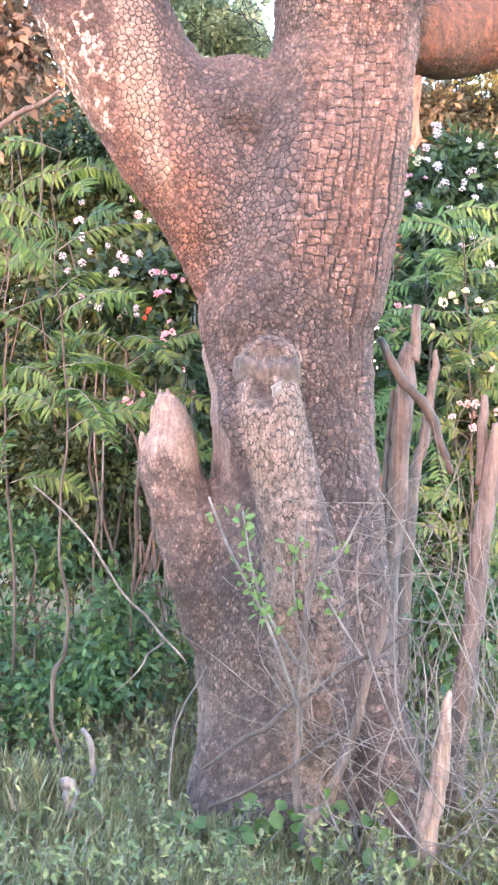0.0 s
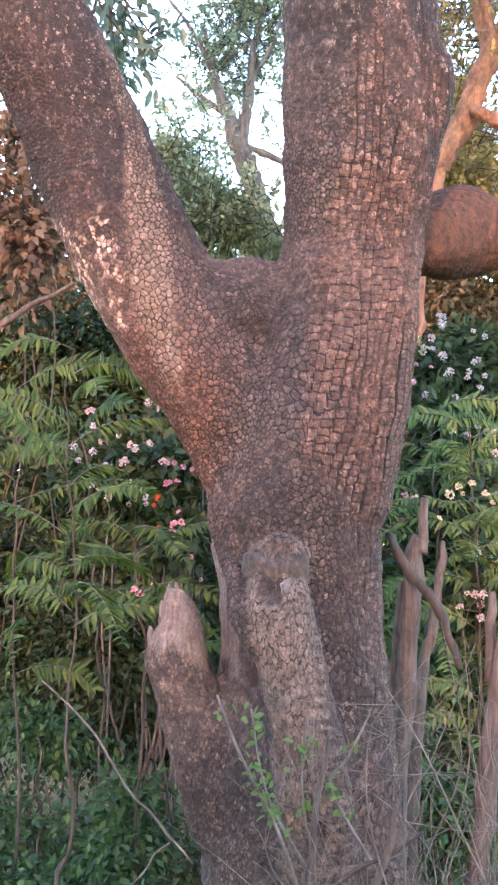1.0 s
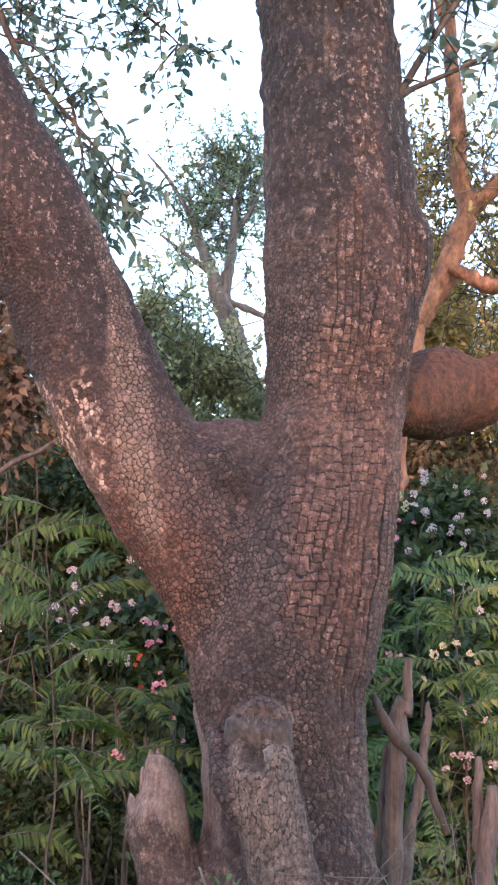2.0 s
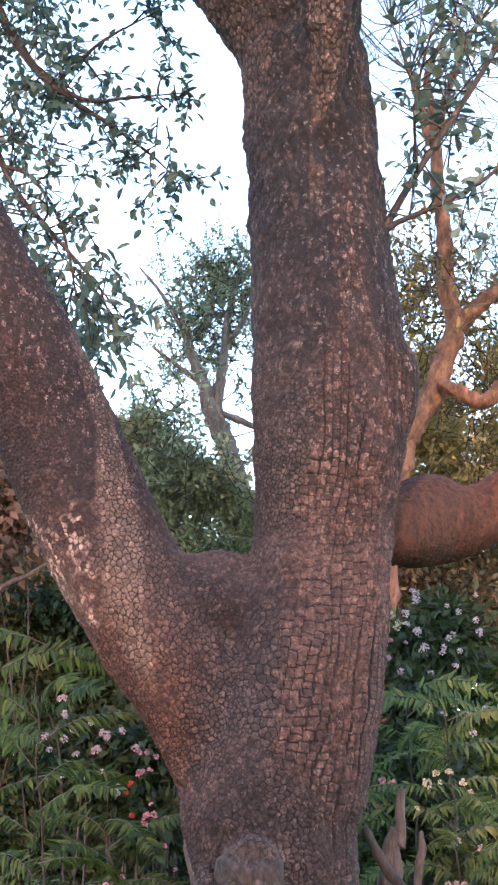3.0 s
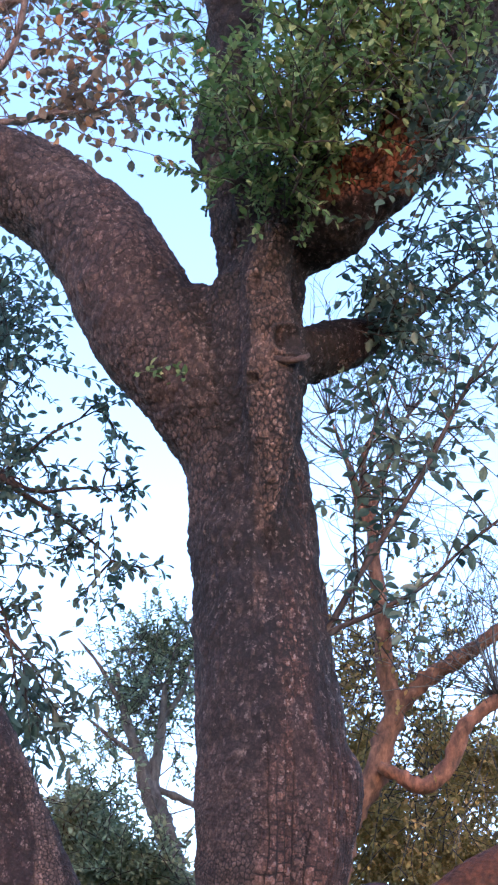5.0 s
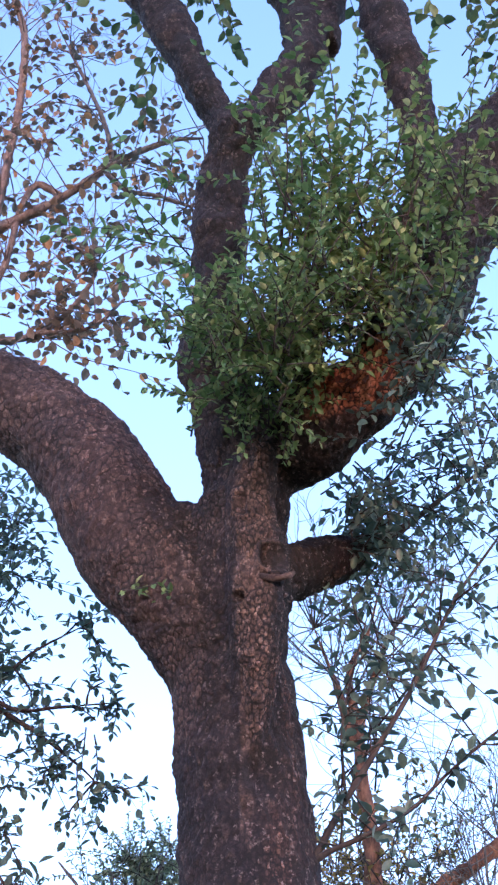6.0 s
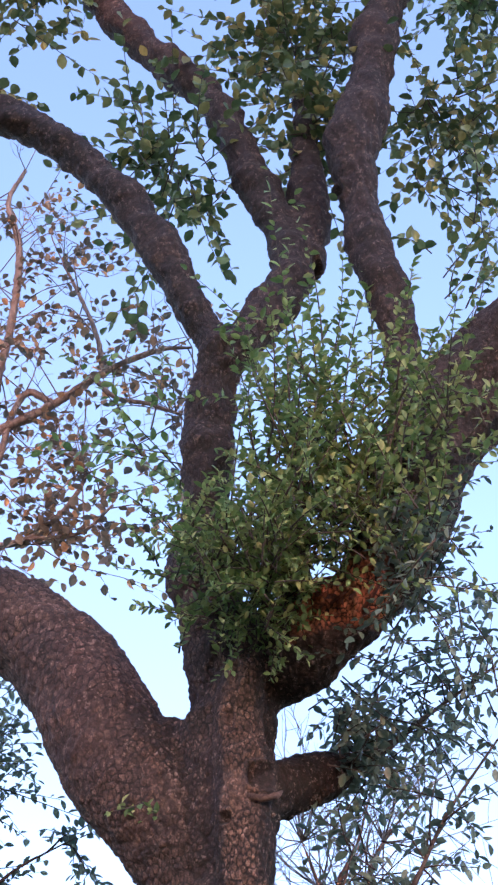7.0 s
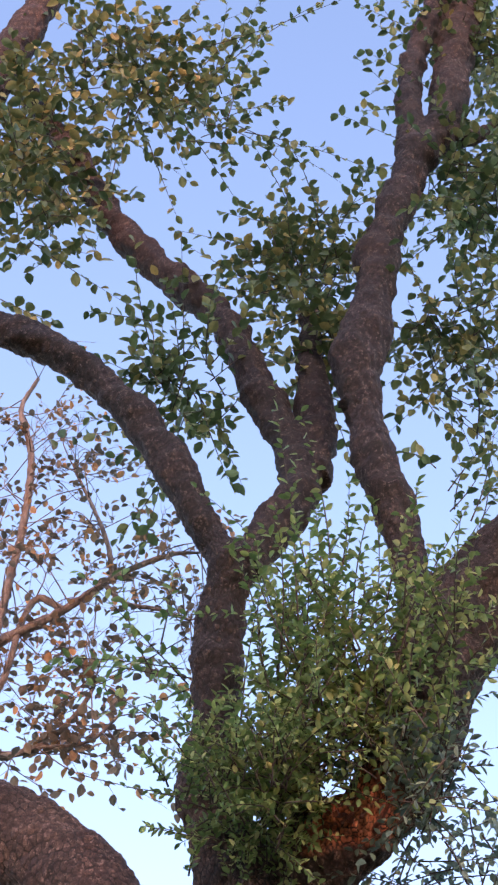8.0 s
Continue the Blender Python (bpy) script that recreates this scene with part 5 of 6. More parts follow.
def flower_head(material):
    lv = Pile()
    n = 44
    d = RNG.normal(0, 1, (n, 3))
    d /= np.linalg.norm(d, axis=1, keepdims=True)
    d[:, 2] = np.abs(d[:, 2]) * 0.8
    lv.leaves(d * 0.012 * RNG.uniform(0.7, 1.1, (n, 1)), d + RNG.normal(0, 0.7, (n, 3)), d + RNG.normal(0, 0.5, (n, 3)), 0.012, 0.010, 0.3)
    me = lv.make("flower_head", material)
    data = me.data
    bpy.data.objects.remove(me)
    return data


HEADS = {"pink": flower_head(PETAL_PINK), "pale": flower_head(PETAL_PALE), "cream": flower_head(PETAL_CREAM), "red": flower_head(PETAL_RED)}


def flower_shrub(label, spots, n, flowers, leaf=LEAF_BUSH, size=0.06):
    c = np.mean([s[0] for s in spots], 0)
    root = thing("flowering_shrub", (c[0], c[1], 0), label, "shrub")
    w = Pile()
    for place, radii, share in spots:
        for _ in range(7):
            tip = np.array(place) + RNG.normal(0, 0.5, 3) * radii
            w.tube([(tip[0] + RNG.normal(0, 0.15), c[1] + RNG.normal(0, 0.15), 0, 0.008), (*(tip * [1, 1, 0.5]), 0.006), (*tip, 0.003)], 4, 0.2)
    under(w.make("branchwork", TWIG), root)
    foliage_mass(root, spots, n, size, leaf)
    for colour, place, count, spread in flowers:
        for _ in range(count):
            ob = new("flower_head", HEADS[colour])
            ob.location = np.array(place) + RNG.normal(0, 1, 3) * [spread, 0.08, spread] - [0, 0.1, 0]
            ob.rotation_euler = RNG.normal(0, 0.6, 3) + [0.9, 0, 0]
            s = RNG.uniform(0.5, 1.05)
            ob.scale = (s, s, s)
            ob["label"] = colour + " rounded flower head"
            under(ob, root)


flower_shrub("green shrub with pink and mauve flower heads", [((-1.148, 6.5, 1.767), (0.318, 0.3, 0.147), 1.0), ((-0.977, 6.4, 1.477), (0.168, 0.3, 0.144), 0.5), ((-1.046, 6.9, 1.976), (0.156, 0.3, 0.156), 0.5)], 2600,
             [("pale", (-1.067, 5.75, 1.758), 22, 0.09), ("pink", (-0.841, 5.7, 1.715), 6, 0.035), ("pink", (-0.795, 5.6, 1.512), 5, 0.025), ("pink", (-0.936, 5.6, 1.264), 3, 0.012),
              ("cream", (-1.186, 6.2, 1.625), 4, 0.03), ("red", (-0.993, 6.2, 1.61), 3, 0.06), ("pale", (-1.103, 6.6, 2.057), 5, 0.04), ("pink", (-0.824, 6.2, 1.383), 3, 0.04)])
flower_shrub("green shrub with white and pale pink flower heads", [((0.199, 7.2, 2.36), (0.296, 0.3, 0.162), 1.0), ((0.209, 6.6, 1.554), (0.244, 0.3, 0.219), 0.8), ((0.348, 6.3, 1.248), (0.14, 0.3, 0.186), 0.5), ((0.079, 6.9, 1.939), (0.154, 0.3, 0.205), 0.5)], 3600,
             [("pale", (0.194, 6.9, 2.316), 26, 0.13), ("cream", (0.067, 6.9, 2.39), 6, 0.05), ("pink", (0.058, 6.9, 2.24), 5, 0.05), ("pink", (0.03, 6.1, 1.667), 5, 0.05), ("cream", (0.226, 5.6, 1.663), 8, 0.06),
              ("pale", (0.287, 5.9, 1.275), 10, 0.07), ("pale", (0.336, 6.5, 1.977), 8, 0.08)])

# ---- shrubs and trees behind ----
RNG = np.random.default_rng(14)


def shrub(name, label, spots, n, size, leaf, category="shrub", narrow=0.5, stems=5, bark=None):
    c = np.mean([s[0] for s in spots], 0)
    root = thing(name, (c[0], c[1], 0), label, category)
    for place, radii, share in spots:
        for _ in range(max(2, stems // len(spots))):
            tip = np.array(place) + RNG.normal(0, 0.5, 3) * radii
            foot = np.array([tip[0] * 0.5 + c[0] * 0.5 + RNG.normal(0, 0.2), c[1] + RNG.normal(0, 0.15), 0])
            v, f = tube([(*foot, 0.006), (*(foot * 0.7 + tip * 0.3 + RNG.normal(0, 0.06, 3)), 0.005), (*(foot * 0.35 + tip * 0.65 + RNG.normal(0, 0.08, 3)), 0.004), (*tip, 0.002)], 5, 0.1)
            under(mesh_object("stem", v, f, bark or DARKTWIG), root)
    foliage_mass(root, spots, n, size, leaf, narrow)
    return root


shrub("shrub", "dense dark green undergrowth shrub", [((-1.35, 6.6, 0.779), (0.551, 0.3, 0.326), 1.0), ((-1.989, 6.9, 1.391), (0.32, 0.3, 0.534), 0.8), ((-1.292, 6.9, 1.147), (0.417, 0.3, 0.313), 0.9), ((-1.714, 7.1, 1.051), (0.435, 0.3, 0.435), 0.9)], 6500, 0.045, LEAF_BUSH)
shrub("shrub", "tall dark green shrub behind the saplings", [((-1.741, 7.6, 1.893), (0.698, 0.3, 0.407), 1.0), ((-1.803, 7.8, 2.579), (0.724, 0.3, 0.422), 1.0), ((-1.24, 8.0, 2.466), (0.426, 0.3, 0.426), 0.6), ((-1.661, 7.6, 0.689), (0.755, 0.3, 0.436), 0.9), ((-1.297, 7.8, 1.096), (0.441, 0.3, 0.382), 0.7), ((-1.202, 8.6, 1.335), (0.194, 0.3, 0.42), 0.7)], 8000, 0.055, LEAF_BUSH)
shrub("herbs", "low green leafy herbs at the foot of the shrubs", [((-1.3, 5.9, 0.43), (0.55, 0.4, 0.23), 0.9), ((-0.905, 5.7, 0.40), (0.28, 0.35, 0.2), 0.6), ((-1.284, 5.4, 0.22), (0.4, 0.4, 0.12), 0.8), ((-1.45, 6.2, 0.62), (0.2, 0.3, 0.14), 0.3)], 2600, 0.046, LEAF_HERB, "herbs", stems=5)
shrub("herbs", "low green herbs beside the stakes", [((0.203, 5.9, 0.45), (0.33, 0.3, 0.33), 1.0), ((0.284, 6.1, 0.871), (0.248, 0.3, 0.226), 0.7)], 2400, 0.055, LEAF_HERB, "herbs", stems=8)
shrub("shrub", "dense green shrub behind the stakes", [((0.206, 7.2, 1.151), (0.426, 0.3, 0.32), 1.0), ((0.246, 7.6, 1.92), (0.452, 0.3, 0.424), 1.0), ((0.40, 7.7, 1.80), (0.24, 0.3, 0.24), 0.6)], 4700, 0.06, LEAF_FERN)
shrub("dry_leaf_shrub", "shrub with withered orange-brown leaves", [((-1.732, 6.6, 2.724), (0.259, 0.3, 0.389), 1.0), ((-1.834, 6.7, 3.269), (0.188, 0.3, 0.322), 0.5)], 1900, 0.062, LEAF_DRY, stems=4, bark=DARKTWIG)
stick("orange_branch", "bare orange-brown branch in the withered shrub", [(-1.881, 6.3, 2.271, 0.015), (-1.735, 6.3, 2.358, 0.015), (-1.59, 6.3, 2.445, 0.012), (-1.421, 6.3, 2.543, 0.007)], STAKE, "branch")
shrub("brown_thicket", "withered brown thicket in the distance", [((0.368, 10.0, 3.032), (0.531, 0.3, 0.266), 1.0), ((0.032, 10.0, 2.727), (0.378, 0.3, 0.227), 0.5), ((-2.296, 9.5, 2.831), (0.519, 0.3, 0.445), 0.8), ((0.397, 9.8, 2.707), (0.555, 0.3, 0.333), 1.2), ((0.107, 9.8, 2.963), (0.223, 0.3, 0.26), 0.6)], 6500, 0.06, LEAF_BROWN, "thicket")
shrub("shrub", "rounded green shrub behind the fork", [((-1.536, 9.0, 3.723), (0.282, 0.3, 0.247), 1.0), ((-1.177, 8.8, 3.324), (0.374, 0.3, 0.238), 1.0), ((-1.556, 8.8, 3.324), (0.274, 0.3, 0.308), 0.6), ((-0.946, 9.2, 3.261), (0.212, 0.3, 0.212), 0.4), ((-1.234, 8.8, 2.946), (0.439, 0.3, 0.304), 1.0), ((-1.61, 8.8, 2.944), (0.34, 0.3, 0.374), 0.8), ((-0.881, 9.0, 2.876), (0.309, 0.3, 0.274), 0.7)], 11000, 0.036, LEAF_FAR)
shrub("shrub", "shrub coloured gold as if sunlit, under the orange tree", [((0.498, 9.6, 3.645), (0.446, 0.3, 0.297), 1.0), ((0.227, 9.8, 4.25), (0.26, 0.3, 0.55), 1.0), ((0.75, 9.8, 4.1), (0.36, 0.3, 0.40), 0.9)], 15000, 0.036, LEAF_SUNGOLD)


def wood_tree(name, label, chains, material, category="tree"):
    foot = chains[0][0]
    chains[0] = [(foot[0] + 0.15 * (foot[0] - chains[0][2][0]), foot[1], -0.1, foot[3] * 1.6)] + chains[0]
    root = thing(name, (chains[0][0][0], chains[0][0][1], 0), label, category)
    for i, pts in enumerate(chains):
        v, f = tube([(p[0], p[1], p[2], p[3] * 0.85) for p in pts], 12, 0.045, 0.15)
        under(mesh_object("trunk" if i == 0 else "limb", v, f, material), root)
    return root


def twigs_out(root, chains, count, length, r, material, way=(0, 0, 0.6), loose=0.6):
    chains = [c for c in chains if len(c) > 1]
    for _ in range(count):
        pts = chains[RNG.integers(len(chains))]
        p = np.array(pts[RNG.integers(1, len(pts))][:3])
        d = unit(np.array(way) + RNG.normal(0, loose, 3))
        w = Pile()
        q = p + d * length * RNG.uniform(0.5, 1.2)
        mid = (p + q) / 2 + RNG.normal(0, 0.14 * length, 3)
        w.tube([(*p, r), (*mid, r * 0.7), (*q, r * 0.3)], 4, 0.15)
        for _ in range(5):
            b = mid + (q - mid) * RNG.uniform(-0.6, 1)
            e = b + unit(d + RNG.normal(0, 0.6, 3)) * length * RNG.uniform(0.2, 0.5)
            w.tube([(*b, r * 0.5), (*((b + e) / 2 + RNG.normal(0, 0.03, 3)), r * 0.4), (*e, r * 0.2)], 3, 0.2)
        under(w.make("twig", material), root)


def branchlets(root, chains, count, length, n, size, leaf, way=(0, 0, 0.3), loose=0.7, sag=0.15, wood=None, narrow=0.55):
    """Forking leafy twigs that grow from a tree's boughs; each is a mesh of its own."""
    lines = [spline(c, 0.04) for c in chains]
    share = np.array([len(q) for q in lines], float)
    for _ in range(count):
        q = lines[RNG.choice(len(lines), p=share / share.sum())]
        at = q[int(RNG.uniform(0.05, 1.0) * (len(q) - 1)), :3]
        w, lv = Pile(), Pile()
        d = unit(np.array(way) + RNG.normal(0, loose, 3) * [1, 0.5, 1])
        ln = length * RNG.uniform(0.5, 1.4)
        mid = at + d * ln * 0.45 + RNG.normal(0, 0.10 * ln, 3)
        end = at + d * ln * 0.8 + RNG.normal(0, 0.14 * ln, 3) - [0, 0, sag * ln * 0.4]
        w.tube([(*at, 0.006), (*mid, 0.0045), (*end, 0.003)], 4, 0.08)
        for foot in (mid, mid, (mid + end) / 2, end, end):
            leafy_shoot(w, lv, foot, d + RNG.normal(0, 0.75, 3), ln * RNG.uniform(0.25, 0.5), max(3, int(n * RNG.uniform(0.6, 1.3))), size, sag, 0.0025, 1.0, narrow)
        k = len(w.f)
        w.add(np.vstack(lv.v), lv.f)
        ob = w.make("leafy_twig", wood or DARKTWIG)
        ob.data.materials.append(leaf)
        ob.data.polygons.foreach_set("material_index", [0] * k + [1] * (len(ob.data.polygons) - k))
        under(ob, root)


ORANGE_TRUNK = [(0.003, 7.9, 2.65, 0.072), (0.087, 7.9, 3.312, 0.073), (0.136, 7.9, 3.492, 0.067), (0.245, 7.9, 3.674, 0.074), (0.328, 7.9, 3.922, 0.068), (0.379, 7.9, 4.08, 0.062), (0.334, 7.9, 4.34, 0.057), (0.333, 7.9, 4.605, 0.051), (0.299, 7.9, 4.878, 0.045), (0.286, 7.9, 5.228, 0.036), (0.247, 7.9, 5.59, 0.023), (0.369, 7.9, 5.847, 0.013), (0.464, 7.9, 6.187, 0.003)]
ORANGE_LIMB_A = [(0.368, 7.9, 4.049, 0.047), (0.553, 7.9, 4.239, 0.053), (0.782, 7.9, 4.383, 0.051), (1.033, 7.9, 4.56, 0.045), (1.291, 7.9, 4.723, 0.032)]
ORANGE_LIMB_B = [(0.285, 7.8, 3.741, 0.031), (0.378, 7.8, 3.695, 0.043), (0.51, 7.8, 3.633, 0.049), (0.647, 7.8, 3.738, 0.052), (0.753, 7.8, 3.953, 0.049), (0.935, 7.8, 4.108, 0.04)]
ORANGE_LIMB_C = [(0.275, 7.9, 5.157, 0.042), (0.209, 7.9, 5.373, 0.030), (0.15, 7.9, 5.594, 0.018), (0.053, 7.9, 5.894, 0.003)]
ORANGE_LIMB_D = [(0.286, 7.9, 5.228, 0.036), (0.40, 7.9, 5.585, 0.024), (0.53, 7.9, 5.878, 0.013), (0.765, 7.9, 6.177, 0.003)]
ORANGE = [ORANGE_TRUNK, ORANGE_LIMB_A, ORANGE_LIMB_B, ORANGE_LIMB_C, ORANGE_LIMB_D]
FAR_BUSH = thing("shrub", (-1.0, 8.9, 0.0), "loose leafy shrub tops behind the fork", "shrub")
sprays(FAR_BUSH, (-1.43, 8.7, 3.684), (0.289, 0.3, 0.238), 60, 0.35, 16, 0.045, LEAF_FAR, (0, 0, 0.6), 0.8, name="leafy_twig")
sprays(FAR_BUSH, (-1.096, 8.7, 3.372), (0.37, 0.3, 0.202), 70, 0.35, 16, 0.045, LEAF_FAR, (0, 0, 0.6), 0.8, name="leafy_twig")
T_ORANGE = wood_tree("orange_tree", "tree with smooth bark tinted orange as if sunlit, and thin leaves", ORANGE, SUNORANGEBARK)
twigs_out(T_ORANGE, [c[4:] for c in ORANGE if len(c) > 4], 80, 0.8, 0.0045, GREYBARK, (0, 0, 0.8), 0.6)
twigs_out(T_ORANGE, [ORANGE_LIMB_C, ORANGE_LIMB_D, ORANGE_LIMB_A[2:]], 110, 0.75, 0.005, GREYBARK, (0.1, 0, 0.6), 0.6)
sprays(T_ORANGE, (0.159, 8.6, 4.45), (0.206, 0.3, 0.36), 70, 0.45, 18, 0.042, LEAF_SUNGOLD, (0, 0, 0.5), 0.8, name="leafy_twig")
sprays(T_ORANGE, (0.348, 8.2, 4.37), (0.294, 0.3, 0.40), 60, 0.5, 16, 0.045, LEAF_SUNGOLD, (0, 0, 0.3), 0.8, name="leafy_twig")
sprays(T_ORANGE, (0.75, 8.6, 4.55), (0.30, 0.3, 0.30), 40, 0.5, 16, 0.042, LEAF_FAR, (0, 0, 0.5), 0.8, name="leafy_twig")
sprays(T_ORANGE, (0.559, 8.4, 3.826), (0.296, 0.3, 0.46), 100, 0.5, 16, 0.045, LEAF_SUNGOLD, (0, 0, 0.3), 0.8, name="leafy_twig")

FAR_TRUNK = [(-0.829, 10.0, 2.883, 0.084), (-1.025, 10.0, 3.652, 0.082), (-1.137, 10.0, 3.958, 0.082), (-1.221, 10.0, 4.173, 0.075), (-1.278, 10.0, 4.352, 0.055), (-1.364, 10.0, 4.554, 0.044), (-1.418, 10.0, 4.718, 0.028), (-1.468, 10.0, 4.967, 0.016)]
FAR_LIMB_A = [(-1.199, 10.0, 4.094, 0.055), (-1.174, 10.0, 4.311, 0.047), (-1.136, 10.0, 4.633, 0.032), (-1.135, 10.0, 4.879, 0.02)]
FAR_LIMB_B = [(-1.17, 10.0, 4.153, 0.028), (-1.044, 10.0, 4.105, 0.027), (-0.849, 10.0, 4.015, 0.023)]
FAR_LIMB_C = [(-1.136, 10.0, 4.633, 0.024), (-1.002, 10.0, 4.836, 0.02), (-0.946, 10.0, 5.044, 0.012)]
FAR_LIMB_D = [(-1.286, 10.0, 4.352, 0.028), (-1.448, 10.0, 4.474, 0.02), (-1.654, 10.0, 4.638, 0.012)]
FAR_LIMB_E = [(-1.418, 10.0, 4.718, 0.02), (-1.591, 10.0, 5.011, 0.016), (-1.764, 10.0, 5.225, 0.008)]
FAR = [FAR_TRUNK, FAR_LIMB_A, FAR_LIMB_B, FAR_LIMB_C, FAR_LIMB_D, FAR_LIMB_E]
T_FAR = wood_tree("grey_tree", "distant grey tree with sparse olive foliage", FAR, GREYBARK)
twigs_out(T_FAR, [c[2:] for c in FAR if len(c) > 3], 26, 0.6, 0.006, GREYBARK, (-0.1, 0, 0.7), 0.7)
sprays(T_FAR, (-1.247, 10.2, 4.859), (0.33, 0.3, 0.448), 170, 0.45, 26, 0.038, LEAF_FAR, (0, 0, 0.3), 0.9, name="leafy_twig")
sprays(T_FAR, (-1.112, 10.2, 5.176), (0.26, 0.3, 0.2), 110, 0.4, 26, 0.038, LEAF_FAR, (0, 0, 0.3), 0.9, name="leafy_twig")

LEFT_TRUNK = [(-2.898, 6.2, 4.821, 0.097), (-2.726, 6.2, 6.372, 0.081), (-2.288, 6.2, 6.024, 0.048), (-1.964, 6.2, 5.508, 0.034), (-1.65, 6.2, 4.929, 0.024), (-1.449, 6.2, 4.692, 0.019), (-1.203, 6.2, 4.516, 0.01), (-0.989, 6.2, 4.344, 0.006), (-0.868, 6.2, 4.205, 0.003)]
LEFT_LIMB_A = [(-1.591, 6.2, 4.84, 0.016), (-1.341, 6.2, 4.647, 0.011), (-1.105, 6.2, 4.649, 0.007), (-0.883, 6.2, 4.662, 0.003)]
LEFT_LIMB_B = [(-1.477, 6.2, 4.722, 0.013), (-1.275, 6.2, 4.917, 0.008), (-1.12, 6.2, 5.013, 0.005), (-0.99, 6.2, 5.082, 0.003)]
LEFT_LIMB_C = [(-2.065, 6.3, 5.699, 0.029), (-1.888, 6.3, 4.841, 0.022), (-1.689, 6.3, 4.319, 0.016), (-1.516, 6.3, 4.093, 0.013), (-1.321, 6.3, 3.872, 0.008), (-1.103, 6.3, 3.604, 0.003)]
LEFT_LIMB_D = [(-1.72, 6.3, 4.376, 0.013), (-1.583, 6.3, 4.317, 0.011), (-1.437, 6.3, 4.092, 0.008), (-1.339, 6.3, 3.712, 0.005)]
LEFT = [LEFT_TRUNK, LEFT_LIMB_A, LEFT_LIMB_B, LEFT_LIMB_C, LEFT_LIMB_D]
T_LEFT = wood_tree("overhanging_tree", "dark-leaved tree with overhanging branches against the sky", LEFT, DARKTWIG)
sprays(T_LEFT, (-1.704, 6.3, 5.374), (0.227, 0.3, 0.397), 85, 0.4, 12, 0.056, LEAF_DARK, (0.2, 0, -0.1), 0.8, name="leafy_twig")
sprays(T_LEFT, (-1.602, 6.3, 4.63), (0.22, 0.3, 0.296), 40, 0.4, 12, 0.056, LEAF_DARK, (0.2, 0, -0.1), 0.8, name="leafy_twig")
sprays(T_LEFT, (-1.234, 6.2, 4.601), (0.10, 0.1, 0.15), 4, 0.3, 9, 0.064, LEAF_DARK, (0.3, 0, 0.0), 0.8, name="leafy_twig")
branchlets(T_LEFT, [LEFT_TRUNK[4:], LEFT_LIMB_A, LEFT_LIMB_B, LEFT_LIMB_C[1:], LEFT_LIMB_D], 34, 0.24, 4, 0.055, LEAF_DARK, (0.3, 0, 0.0), 0.7, 0.2)
sprays(T_LEFT, (-0.966, 6.2, 4.427), (0.065, 0.3, 0.232), 7, 0.22, 8, 0.056, LEAF_DARK, (0.2, 0, -0.2), 0.8, name="leafy_twig")
for tip in ((-0.881, 6.2, 4.219), (-0.891, 6.2, 4.66), (-0.998, 6.2, 5.076), (-1.116, 6.3, 3.617), (-1.093, 6.2, 4.374)):
    sprays(T_LEFT, tip, (0.06, 0.05, 0.06), 6, 0.16, 8, 0.06, LEAF_DARK, (0.1, 0, -0.1), 0.9, name="leafy_twig")
sprays(T_LEFT, (-1.37, 6.3, 3.819), (0.154, 0.3, 0.179), 33, 0.35, 9, 0.096, LEAF_DARK, (0.1, 0, -0.8), 0.4, name="leafy_twig", narrow=0.33)
sprays(T_LEFT, (-1.667, 6.3, 3.986), (0.13, 0.3, 0.209), 33, 0.4, 11, 0.072, LEAF_DARK, (0.1, 0, -0.3), 0.7, name="leafy_twig")
sprays(T_LEFT, (-1.646, 6.3, 5.679), (0.202, 0.3, 0.376), 78, 0.45, 12, 0.060, LEAF_DARK, (0.1, 0, -0.1), 0.8, name="leafy_twig")

DRY_TRUNK = [(-2.723, 7.5, 8.327, 0.059), (-2.228, 7.5, 8.717, 0.052), (-2.006, 7.5, 8.855, 0.044), (-1.629, 7.5, 9.103, 0.036), (-1.246, 7.5, 9.438, 0.029), (-0.884, 7.5, 9.623, 0.021), (-0.638, 7.5, 9.64, 0.012)]
DRY_LIMB_A = [(-2.081, 7.5, 8.816, 0.036), (-2.043, 7.5, 9.419, 0.037), (-2.003, 7.5, 10.068, 0.035), (-2.032, 7.5, 10.837, 0.032), (-2.175, 7.5, 11.395, 0.024), (-2.077, 7.5, 11.823, 0.019)]
DRY_LIMB_B = [(-1.63, 7.5, 9.12, 0.032), (-1.802, 7.5, 9.239, 0.029), (-1.903, 7.5, 9.023, 0.028), (-1.969, 7.5, 8.498, 0.027), (-2.092, 7.5, 8.202, 0.031)]
DRY_LIMB_C = [(-1.321, 7.5, 9.328, 0.025), (-1.17, 7.5, 9.154, 0.02), (-0.946, 7.5, 9.089, 0.016), (-0.704, 7.5, 8.969, 0.012)]
DRY_LIMB_D = [(-1.287, 7.5, 9.44, 0.025), (-1.349, 7.5, 9.793, 0.021), (-1.503, 7.5, 10.228, 0.017), (-1.661, 7.5, 10.619, 0.013)]
DRY_LIMB_E = [(-2.123, 7.5, 7.819, 0.03), (-1.683, 7.5, 7.896, 0.023), (-1.442, 7.5, 8.176, 0.019), (-1.347, 7.5, 8.472, 0.015), (-1.557, 7.5, 8.688, 0.012)]
DRY_LIMB_F = [(-1.683, 7.5, 7.896, 0.019), (-1.349, 7.5, 7.931, 0.015), (-1.138, 7.5, 8.164, 0.011)]
